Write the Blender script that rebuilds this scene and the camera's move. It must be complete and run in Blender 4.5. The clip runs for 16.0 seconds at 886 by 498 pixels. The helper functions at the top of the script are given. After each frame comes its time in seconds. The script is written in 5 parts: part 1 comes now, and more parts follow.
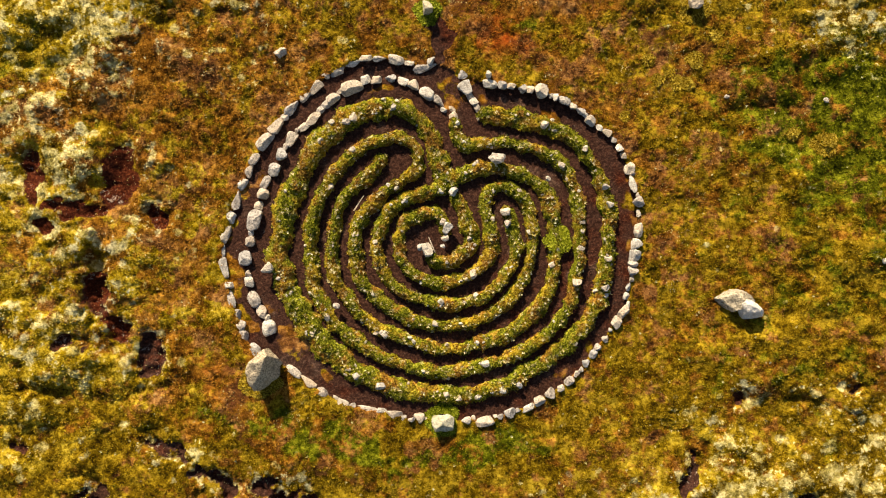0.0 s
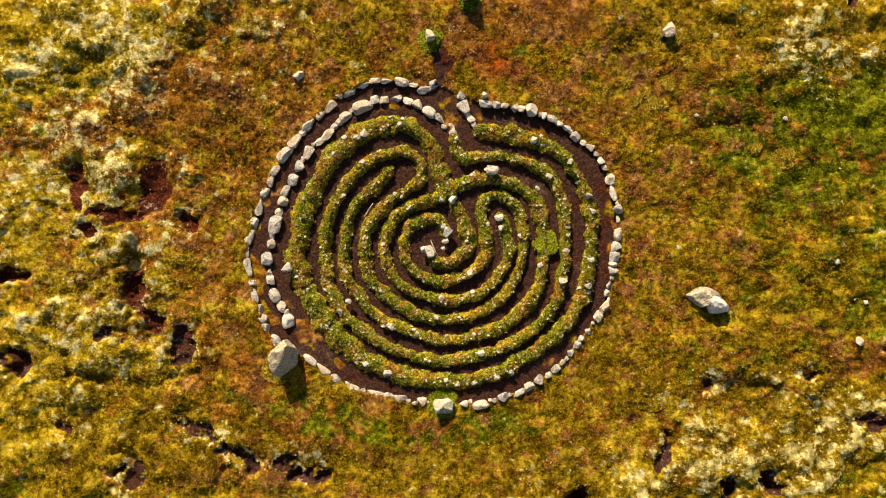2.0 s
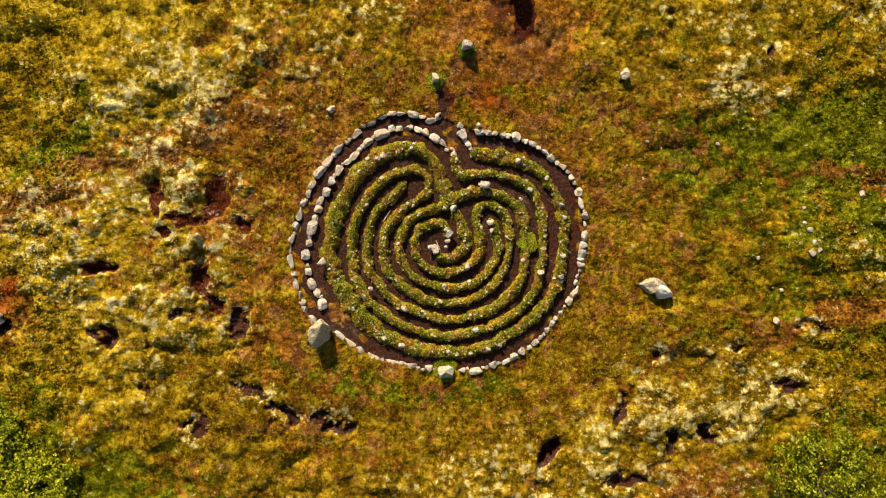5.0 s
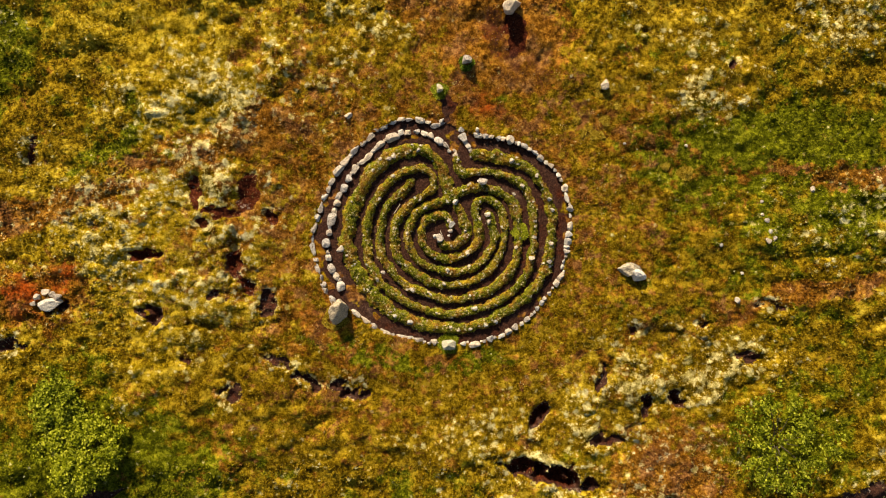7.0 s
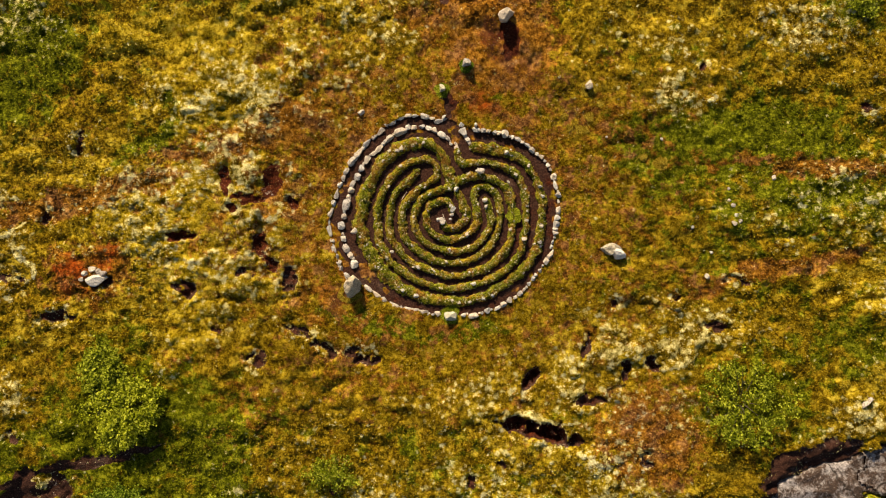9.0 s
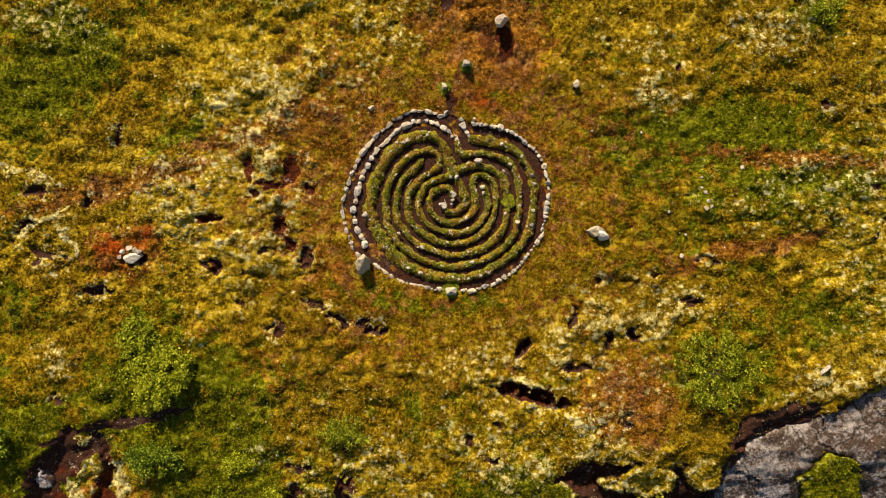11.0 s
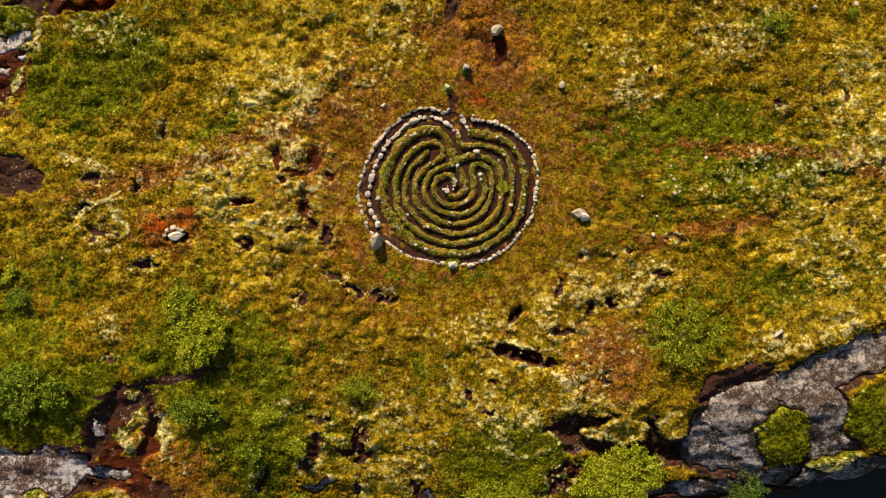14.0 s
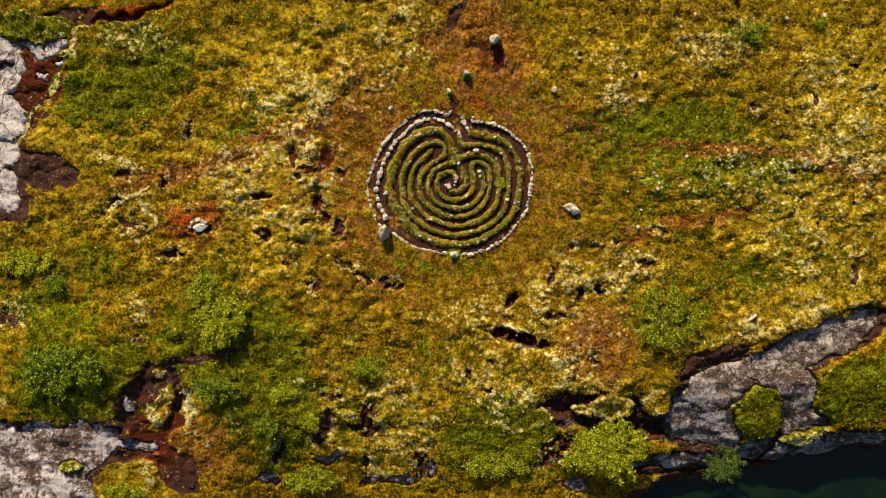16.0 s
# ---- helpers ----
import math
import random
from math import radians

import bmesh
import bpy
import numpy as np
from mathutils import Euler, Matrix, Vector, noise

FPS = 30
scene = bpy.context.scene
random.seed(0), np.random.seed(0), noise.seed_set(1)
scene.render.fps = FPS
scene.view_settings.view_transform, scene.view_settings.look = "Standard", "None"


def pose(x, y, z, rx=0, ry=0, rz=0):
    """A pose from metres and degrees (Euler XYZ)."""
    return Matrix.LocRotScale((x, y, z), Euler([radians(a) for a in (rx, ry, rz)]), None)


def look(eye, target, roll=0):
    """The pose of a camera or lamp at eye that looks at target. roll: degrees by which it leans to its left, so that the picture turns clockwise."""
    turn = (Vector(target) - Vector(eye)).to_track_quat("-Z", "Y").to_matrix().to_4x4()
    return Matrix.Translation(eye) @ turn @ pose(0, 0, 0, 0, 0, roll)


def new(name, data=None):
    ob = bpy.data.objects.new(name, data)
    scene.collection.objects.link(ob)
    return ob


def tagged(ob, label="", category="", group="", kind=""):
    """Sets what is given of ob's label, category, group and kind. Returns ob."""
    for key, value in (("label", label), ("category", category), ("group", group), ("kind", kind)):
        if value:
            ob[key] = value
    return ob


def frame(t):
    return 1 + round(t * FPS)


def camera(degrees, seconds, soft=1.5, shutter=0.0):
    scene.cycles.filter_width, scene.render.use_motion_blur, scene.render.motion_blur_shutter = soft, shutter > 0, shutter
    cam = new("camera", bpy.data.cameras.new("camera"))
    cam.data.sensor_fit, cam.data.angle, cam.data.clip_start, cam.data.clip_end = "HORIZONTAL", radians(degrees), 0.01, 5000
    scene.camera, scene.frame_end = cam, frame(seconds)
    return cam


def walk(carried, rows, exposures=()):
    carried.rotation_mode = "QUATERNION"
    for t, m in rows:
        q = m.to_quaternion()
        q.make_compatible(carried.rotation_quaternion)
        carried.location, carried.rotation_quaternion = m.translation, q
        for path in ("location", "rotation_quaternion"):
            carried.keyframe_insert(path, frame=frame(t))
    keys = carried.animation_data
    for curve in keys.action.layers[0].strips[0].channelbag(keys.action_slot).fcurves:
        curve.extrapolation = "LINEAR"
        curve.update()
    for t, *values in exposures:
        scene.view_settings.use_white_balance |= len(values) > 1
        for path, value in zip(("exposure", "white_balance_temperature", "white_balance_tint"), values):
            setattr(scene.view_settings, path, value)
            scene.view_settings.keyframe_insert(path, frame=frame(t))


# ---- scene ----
# The camera hangs over the place, looking straight down, and climbs.
LENS = 68.0
cam = camera(LENS, 16.0, soft=1.1)
# seconds, x, y, height, turn
ROWS = [
    (0, 0, -0, 15.375, -0),
    (0.5, -0.006, 0.007, 15.757, 0.021),
    (1, -0.016, 0.026, 16.185, 0.033),
    (1.5, -0.007, 0.043, 16.67, 0.031),
    (2, -0.012, 0.049, 17.228, 0.076),
    (2.5, -0.025, 0.043, 17.838, 0.071),
    (3, -0.03, 0.041, 18.511, 0.103),
    (3.5, -0.043, 0.031, 19.231, 0.14),
    (4, -0.066, 0.034, 20.035, 0.15),
    (6.5, -0.175, -0.281, 24.001, 0.116),
    (7, -0.22, -0.432, 24.763, 0.092),
    (7.5, -0.256, -0.593, 25.545, 0.078),
    (8, -0.288, -0.789, 26.321, 0.065),
    (8.5, -0.312, -0.992, 27.068, 0.101),
    (9, -0.317, -1.196, 27.839, 0.075),
    (11.5, -0.423, -2.262, 31.735, 0.246),
    (12, -0.464, -2.475, 32.517, 0.232),
    (12.5, -0.504, -2.676, 33.293, 0.25),
    (13, -0.521, -2.87, 34.056, 0.225),
    (13.5, -0.524, -3.02, 34.827, 0.301),
    (14, -0.536, -3.161, 35.58, 0.276),
    (14.5, -0.545, -3.29, 36.36, 0.308),
    (15, -0.577, -3.43, 37.165, 0.285),
    (15.5, -0.619, -3.571, 37.957, 0.344),
    (16, -0.658, -3.698, 38.77, 0.346),
]
walk(cam, [(t, pose(x, y, z, 0, 0, turn)) for t, x, y, z, turn in ROWS], [(0.0, 0.75, 7700, 10), (3.5, 0.67, 8100, 10), (8.0, 0.55, 7950, 10), (16.0, 0.53, 7800, 10)])

# ---- world and sun ----
SUN_FROM = Vector((-0.33, 0.95, 0.58)).normalized()
sky_world = bpy.data.worlds.new("sky")
scene.world = sky_world
sky_world.use_nodes = True
sky = sky_world.node_tree.nodes.new("ShaderNodeTexSky")
sky.sky_type, sky.sun_disc = "NISHITA", False
sky.sun_elevation = math.asin(SUN_FROM.z)
sky.sun_rotation = math.atan2(SUN_FROM.x, SUN_FROM.y)
sky_back = sky_world.node_tree.nodes["Background"]
sky_world.node_tree.links.new(sky.outputs[0], sky_back.inputs[0])
sky_back.inputs[1].default_value = 0.06
sun_data = bpy.data.lights.new("sun", "SUN")
sun_data.energy, sun_data.angle, sun_data.color = 5.0, radians(0.8), (1.0, 0.86, 0.66)
sun = new("sun", sun_data)
sun.matrix_basis = look(SUN_FROM * 60, (0, 0, 0))


# ---- number fields over the plan ----
def lattice(ix, iy, seed):
    h = ix.astype(np.int64) * 374761393 + iy.astype(np.int64) * 668265263 + seed * 1274126177
    h = (h ^ (h >> 13)) * 1274126177 & 0xFFFFFFFF
    h = (h ^ (h >> 16)) * 2246822519 & 0xFFFFFFFF
    return ((h ^ (h >> 15)) & 0xFFFFFF) / float(0xFFFFFF) * 2 - 1


def swell(x, y, seed):
    """Smooth noise from -1 to 1, one bump a metre."""
    ix, iy = np.floor(x), np.floor(y)
    fx, fy = x - ix, y - iy
    fx, fy = fx * fx * fx * (fx * (fx * 6 - 15) + 10), fy * fy * fy * (fy * (fy * 6 - 15) + 10)
    a, b = lattice(ix, iy, seed), lattice(ix + 1, iy, seed)
    c, d = lattice(ix, iy + 1, seed), lattice(ix + 1, iy + 1, seed)
    return (a + (b - a) * fx) * (1 - fy) + (c + (d - c) * fx) * fy


def rough(x, y, seed, octaves=3):
    total, size = 0, 1.0
    for k in range(octaves):
        total = total + size * swell(x * 2 ** k + 17.3 * k, y * 2 ** k - 9.1 * k, seed + k)
        size *= 0.5
    return total


def step(a, b, v):
    q = np.clip((v - a) / (b - a), 0, 1)
    return q * q * (3 - 2 * q)


def spread(rows, x, y, soft, amounts=True):
    """The greatest amount that any of the oval patches gives at each place."""
    out = np.zeros_like(x)
    for row in rows:
        px, py, a, b, turn = row[:5]
        amount = row[5] if amounts and len(row) > 5 else 1.0
        reach = max(a, b) * (1 + soft) + 0.01
        near = np.nonzero((np.abs(x - px) < reach) & (np.abs(y - py) < reach))[0]
        if not len(near):
            continue
        dx, dy = x[near] - px, y[near] - py
        c, s = math.cos(radians(turn)), math.sin(radians(turn))
        q = np.hypot((dx * c + dy * s) / a, (dy * c - dx * s) / b)
        out[near] = np.maximum(out[near], amount * (1 - step(1 - soft, 1 + soft, q)))
    return out


# ---- the plan: peat hollows and bare ground: x, y, half length, half width, turn, depth ----
HOLLOWS_WEST = [
    (-8.03, -0.62, 0.95, 0.25, -92, 0.5), (-7.5, -1.95, 0.35, 0.25, -60, 0.3), (-6.8, -2.43, 0.53, 0.33, -100, 0.4), (-6.72, 0.8, 0.3, 0.23, -90, 0.35),
    
    (-6.82, 0.97, 0.4, 0.27, -90, 0.25), (-11.65, -0.73, 0.6, 0.18, -0, 0.35), (-11.27, -2.89, 0.6, 0.28, -20, 0.5),
    (-8.64, -2.24, 0.5, 0.23, -0, 0.35), (-16.63, -4.09, 0.73, 0.25, -0, 0.4), (-18.94, -2.54, 1.07, 0.5, -12, 0.3),
    (-19.99, -1.18, 1.07, 0.27, 35, 0.45), (-17.16, 0.07, 0.43, 0.23, -90, 0.4), (-19.5, 0.56, 0.6, 0.33, -0, 0.4),
]
HOLLOWS_AND_BOULDER_SHADE = [
    # peat by three boulders; their cast shade is partly painted with it
    (-3.56, -3.55, 0.57, 0.47, -60, 0.18), (2.61, 7.83, 0.93, 0.4, -70, 0.16), (7.13, -1.48, 0.77, 0.37, -25, 0.14),
    (-15.68, 3.25, 0.57, 0.17, -85, 0.4), (-10.66, -16.23, 0.9, 0.23, -115, 0.5), (-14.74, -2.68, 0.7, 0.23, -0, 0.4),
    (-26.28, -7.99, 0.67, 1, -90, 0.3), (-8.25, -5.98, 0.4, 0.3, -0, 0.4), (-3.78, -5.78, 0.73, 0.3, -18, 0.6),
    (-5.45, -5.23, 1.17, 0.18, -32, 0.45), (-6.79, -4.47, 0.67, 0.15, -35, 0.3),
]
HOLLOWS_SOUTHWEST_SHORE = [
    (-18.5, -9.18, 0.27, 0.23, -0, 0.3), (-8.12, -5.71, 0.3, 0.2, -60, 0.3), (-9.96, -4.72, 0.33, 0.17, -20, 0.25),
    (-16.35, -12.77, 1.33, 0.27, -88, 0.4), (-5.07, -13.53, 1.93, 0.53, -95, 0.5), (-5.40, -14.63, 1.13, 0.60, -10, 0.45),
    (-7.86, -14.92, 0.87, 0.53, 60, 0.45), (-7.08, -12.61, 1.00, 0.23, -5, 0.35), (-7.54, -13.78, 0.53, 0.40, 20, 0.4),
    (-1.98, -16.68, 1.13, 0.40, -75, 0.4), (-4.88, -17.20, 1.13, 0.40, -60, 0.35),
]
HOLLOWS_SOUTHWEST = HOLLOWS_AND_BOULDER_SHADE + HOLLOWS_SOUTHWEST_SHORE
HOLLOWS_SOUTHEAST = [
    (6.13, -13.07, 1.27, 0.73, -8, 0.4), (8.72, -12.39, 0.73, 0.27, -0, 0.4), (10.87, -12.77, 0.87, 0.57, -70, 0.45),
    (12.16, -14.67, 1.5, 0.57, -8, 0.5), (6.2, -15.76, 1.5, 0.67, -140, 0.5), (3.84, -8.91, 1.6, 0.32, -12, 1.2),
    (3.46, -6.64, 0.52, 0.26, -140, 1.1), (6.07, -7.69, 0.77, 0.25, -8, 0.4), (8.5, -6.01, 0.38, 0.30, -0, 0.9),
    (7.46, -6.35, 0.38, 0.26, -110, 0.7), (5.76, -5.23, 0.57, 0.18, -95, 0.4), (11.42, -4.53, 0.57, 0.28, -10, 0.35),
    (8.25, -10.15, 0.47, 0.27, -60, 0.4), (2.35, -10.18, 0.47, 0.25, 20, 0.4), (0.85, -11.16, 0.33, 0.2, -90, 0.4),
    (1.99, -11.99, 0.43, 0.2, -10, 0.35),
]
HOLLOWS_EAST = [
    (6.48, -1.02, 0.30, 0.13, 60, 0.2),
    (7.05, -3.45, 0.3, 0.2, -80, 0.4), (9.48, -3.2, 0.27, 0.15, -0, 0.3), (10.59, 6.48, 0.22, 0.22, -0, 0.4),
    (17.67, 4.72, 0.37, 0.18, -10, 0.35), (21.17, 5.27, 0.27, 0.18, -80, 0.35), (23.42, 7.32, 0.4, 0.15, -0, 0.3),
    (12.14, -2.62, 0.67, 0.23, -5, 0.3), (19.86, 1, 0.57, 0.33, -90, 0.25), (23.13, 1.48, 0.27, 0.23, -0, 0.3),
    (20.21, -0.94, 0.83, 0.22, -120, 0.25), (23.7, -5.18, 0.63, 0.25, -95, 0.4), (23.61, -0.78, 0.27, 0.23, -0, 0.3),
    (7.41, 7.89, 0.15, 0.15, -0, 0.3), (21.55, -2.03, 0.43, 0.13, -90, 0.25), (19.03, 1.26, 0.17, 0.17, -0, 0.2),
]
# shallow bare peat, red in the sun
RED_PEAT = [
    (-9.50, 1.65, 0.80, 0.36, -78), (-7.62, 1.62, 0.78, 0.38, -102), (-8.65, 0.95, 0.85, 0.22, -6), (-8.03, -0.60, 1.05, 0.28, -92), (-6.75, 0.85, 0.35, 0.25, -60),
    (-7.6, -1.9, 0.5, 0.25, -50), (-11.4, -0.75, 0.6, 0.2, 0), (-9.2, 0.45, 0.3, 0.2, 0), (1.9, 7.6, 1.3, 0.7, -70, 0.55),
    # the last oval also puts the large boulder's shade into the peat colour
    (0.6, 5.9, 0.7, 0.5, 0, 0.5), (3.2, 6.3, 1.2, 0.5, -20, 0.48), (4.9, 4.3, 1.2, 0.8, -40, 0.44), (5.6, 1.0, 0.7, 1.6, 0, 0.42), (5.2, -1.2, 0.5, 1.0, 0, 0.38), (-4.9, -3.3, 0.9, 0.5, -70, 0.45), (-3.6, -4.0, 0.6, 0.35, 0, 0.4),
]
HOLLOWS = HOLLOWS_WEST + HOLLOWS_SOUTHWEST + HOLLOWS_SOUTHEAST + HOLLOWS_EAST
BARE_SOIL_INLAND = [
    (-0.04, 4.75, 0.73, 0.22, -95, 0.02), (-0.18, 5.41, 0.5, 0.27, -80, 0.02), (9.4, -13.57, 4, 1.33, -8, 0.5),
    (-18.82, -12.61, 1.83, 0.80, 65, 0.3), (-15.76, -10.43, 3.84, 0.27, 12, 0.05), (-24.87, 6.2, 3.17, 1.83, -110, 0.15),
    (-23.22, 9.54, 2.5, 0.83, 15, 0.15), (-19.05, 10.17, 2.5, 0.3, 12, 0.35), (-24.44, 0.80, 2.33, 1.13, -12, 0.14),
]
SOIL_AND_SHADE_SHORE = [
    (-25.89, -0.65, 1.67, 0.83, -80, 0.12), (-17.58, -13.27, 2.50, 1.60, -85, 0.25), (-20.4, -16.06, 0.93, 0.27, 5, 0.25),
    # the oval at y 7.75 also paints the tall boulder's cast shade
    (-16.39, -16.94, 1.83, 1.07, -60, 0.1), (0.12, 10.18, 1.17, 0.4, -120, 0.05), (2.5, 7.75, 0.9, 0.32, -78, 0.03), (15.26, -10.24, 2.5, 0.83, 18, 0.15),
    (21.59, -8.53, 2, 0.43, 28, 0.25), (24.75, -7.51, 1.17, 0.33, 25, 0.3), (-18.90, -16.05, 1.40, 0.47, -4, 0.3),
]
BARE_SOIL = BARE_SOIL_INLAND + SOIL_AND_SHADE_SHORE
# ---- the plan: bedrock, and the green islands on it ----
ROCKS_EAST = [
    (23.25, -8.52, 2.5, 1, 28, 1), (19.93, -10.21, 3.17, 1.17, 30, 1), (15.99, -11.93, 3.17, 1.5, 25, 1),
    (15.56, -13.91, 2.84, 1.83, -0, 1), (20.16, -12.98, 2, 2.84, -100, 1), (23.33, -15.72, 3.84, 0.83, 10, 1),
    (18.2, -15.93, 2.5, 0.83, 5, 1), (13.8, -16.72, 3, 0.5, 5, 1),
]
ROCKS_WEST = [
    (-25.40, -16.32, 4.50, 2.27, 2, 1), (-22.07, -15.64, 2.40, 1.53, 20, 1), (-19.07, -15.35, 1.33, 0.37, -8, 1),
    (-20.81, -14.53, 1.20, 0.47, 10, 1), (-19.28, -12.88, 0.43, 0.37, 30, 1), (-24.72, -18.32, 3.67, 1.33, 0, 1), (-26.75, 3.2, 2.4, 1.3, -88, 1), (-26.6, -0.6, 1.4, 1.0, -90, 1),
    (-24.3, 8.5, 1.2, 1.0, -10, 1), (-26.6, 8.45, 1.3, 1.25, -0, 1), (-26.4, 6.2, 0.9, 0.8, 20, 1), (-24.37, 6.27, 0.5, 0.3, -40, 1),
    (-23.41, 7.01, 0.33, 0.23, -0, 1), (-25.87, 6.92, 0.73, 0.43, -90, 1), (-26.13, -5.49, 0.02, 0.02, -0, 1),
    (-26.29, -6.82, 0.02, 0.02, -0, 1),
]
ROCKS_SMALL = [
    (-7.55, -16.35, 1.20, 0.33, 14, 1), (-11.38, -18.01, 0.80, 0.47, -10, 1), (-4.87, -18.23, 0.87, 0.37, 15, 1),
    (-3.11, -17.89, 1.13, 0.47, 8, 1), (-1.11, -17.21, 0.33, 0.43, 0, 1),
    (7.5, -18.25, 1, 0.4, -0, 1),
]
GREEN_ISLES = [
    (18.37, -13.42, 1.83, 1.33, -70), (24.18, -11.87, 2.84, 2.17, 20), (21.15, -14.98, 1.5, 0.33, 15),
    (-22.49, -16.71, 0.80, 0.30, 18), (-24.89, 9.2, 2.5, 0.83, -0), (-22.87, 7.54, 0.27, 0.67, -90),
]
GOLDEN_ISLES = [
    (9.55, -13.11, 1.4, 0.87, -0), (7.67, -13.3, 0.57, 0.37, -0), (12.14, -12.79, 0.87, 0.80, -60),
    (-17.25, -13.10, 1.20, 0.50, 72), (-15.24, -13.26, 1.60, 0.73, -85), (-15.73, -15.26, 1.27, 0.80, -20), (-19.32, -17.62, 1.73, 1.00, 25),
    (4.11, -13.81, 1.60, 0.67, 10), (-6.32, -15.37, 1.27, 0.67, -15), (-3.71, -16.86, 1.40, 0.87, 10), (-6.41, -13.11, 0.80, 0.60, 30),
]
# ---- the plan: what grows where: x, y, half length, half width, turn, amount ----
RUSTY_HEATH_INLAND = [
    (-1.2, 0.01, 12.5, 8.5, -0, 0.32), (2.14, 8.29, 1.5, 1, -70, 1), (-0.48, 0.67, 7.17, 5.67, -0, 1),
    (-4.4, -3.35, 1, 1, -0, 1), (1.47, 7.69, 4, 2.84, -80, 1), (-0.15, 0.67, 10.01, 7.67, -0, 0.62),
    (-8.17, 3.63, 4.34, 1, 14, 0.9), (-15.83, 0.91, 5.5, 0.57, 14, 1), (16.52, 2.28, 7, 0.4, -3, 0.9),
]
RUSTY_HEATH_SHORE = [
    (13.54, -2.08, 4.34, 0.4, 12, 0.9), (8.58, -8.95, 2.17, 2.5, -80, 0.8), (6.3, 0.4, 2.6, 3.6, -0, 0.5),
    (-15.14, -2.25, 2, 1.5, -0, 0.7), (-15.73, -15.43, 2.17, 2.84, -100, 0.8), (-3.45, -4.68, 4.34, 1, -10, 0.6),
    (22.53, 1.15, 3.67, 0.5, -10, 0.7), (-11.14, -1.73, 3.34, 1.67, 10, 0.3), (-8.11, -7.71, 4, 2.17, 30, 0.35),
]
RUSTY_HEATH = RUSTY_HEATH_INLAND + RUSTY_HEATH_SHORE
MOSS_AND_SHADE_INLAND = [
    # the two long ovals also paint the shade along the ring's south foot
    (1.82, 5.52, 0.4, 0.4, -0, 0.9), (-2.96, -4.48, 2, 0.43, -12, 1), (0.38, -4.66, 2.17, 0.33, 5, 0.9),
    (-8.4, 1.8, 0.4, 0.5, 10, 0.25), (-19.53, 6.23, 4.34, 2.67, 20, 1), (-21.76, -11.8, 4.67, 3.34, -0, 1),
    (-23.78, -7.81, 3.17, 2.17, -0, 0.85), (-11.39, -15.74, 2.67, 2, -0, 0.8), (12.51, 3.42, 4.34, 1.5, 5, 1),
    (9.0, 3.2, 2.6, 1.9, 10, 0.85), (7.2, 4.0, 0.9, 0.8, 0, 0.7), (17.15, 8.78, 1.6, 1.0, -0, 0.7), (15.86, 0.77, 5.5, 2, -0, 0.7),
    # moss apron under the birches, their shade put into its dark green
    (-14.1, -9.08, 3.67, 3.67, -90, 1),
]
MOSS_AND_SHADE_SHORE = [
    # the first oval paints the birches' shade east of them as dark moss
    (-11.76, -9.4, 2.84, 4.67, -90, 0.75), (-22.47, -4.8, 4.34, 1.5, -0, 0.6), (-11.08, -13.07, 4, 4.34, -0, 0.8),
    (-10.77, -8.06, 2.67, 2.67, -0, 0.4), (12.57, -7.59, 3, 2.67, -0, 0.6), (2.61, -15.32, 4.34, 2.67, -0, 0.8),
    (-6.74, -13.04, 3.67, 2.67, -0, 0.6), (1.58, -10.32, 5, 2.67, -0, 0.35), (21.22, -3.53, 4.34, 2.67, -0, 0.4),
    (17.56, -4.89, 4.34, 1.67, 10, 0.5), (-10.21, 9.62, 4.34, 1.33, -0, 0.4), (-12.84, 3.27, 1.5, 0.5, 30, 0.8),
    (4.13, 9.71, 1.33, 2, -70, 0.5), (16.5, 2.0, 11, 8, 0, 0.36), (-18.5, 6.0, 8, 6, 0, 0.34), (-20, -8, 9, 5, 0, 0.30),
]
MOSS_AND_SHADE = MOSS_AND_SHADE_INLAND + MOSS_AND_SHADE_SHORE
PALE_LICHEN_INLAND = [
    (-9.4, 4.8, 3.6, 2.3, -0, 0.78), (8.6, -4.9, 4.2, 1.9, 8, 0.76), (-5.52, 6.65, 4, 2.84, -30, 0.6),
    (-8.16, 1.29, 3.34, 1.5, -0, 0.7), (-11.15, -0.39, 4.67, 3.67, -0, 0.7), (-19.49, -0.78, 2.67, 1, 20, 0.5),
    (-11.45, -5.73, 1, 1, -0, 0.5), (-18.45, -7.27, 1, 0.83, -0, 0.7), (-9.41, -12.06, 1.17, 0.83, -0, 0.7),
    (21.21, -2.2, 4, 3, -0, 0.6), (-8.14, -2.04, 2.67, 1.67, -0, 0.6), (5.24, -7.63, 5.5, 2.5, -0, 0.7),
]
PALE_LICHEN_SHORE = [
    (3.26, -11.65, 4.34, 2.84, -0, 0.7), (6.59, -10.96, 2.67, 2, -0, 0.75), (8.22, -4.94, 3.67, 1.67, 20, 0.6),
    (17.53, 0.78, 5.5, 2.5, -0, 0.55), (22.5, 5.15, 4, 3.34, -0, 0.7), (9.15, 6.74, 3.34, 2, -0, 0.42), (9.7, 5.3, 1.6, 1.2, 0, 0.8), (21.5, -5.0, 3.5, 1.5, 10, 0.75), (15.2, 8.8, 3.2, 2.0, 0, 0.7), (22.5, 1.0, 3.2, 2.2, 0, 0.75),
    (-2.87, 9, 2, 1.83, -60, 0.8), (19.91, -7.54, 5, 1, 20, 0.8), (-4.76, -9.69, 3, 3, -60, 0.4),
    (-3.4, -14.35, 1.83, 3.34, -80, 0.6), (-17.88, 8.24, 2, 1.33, -0, 0.6),
]
PALE_LICHEN = PALE_LICHEN_INLAND + PALE_LICHEN_SHORE
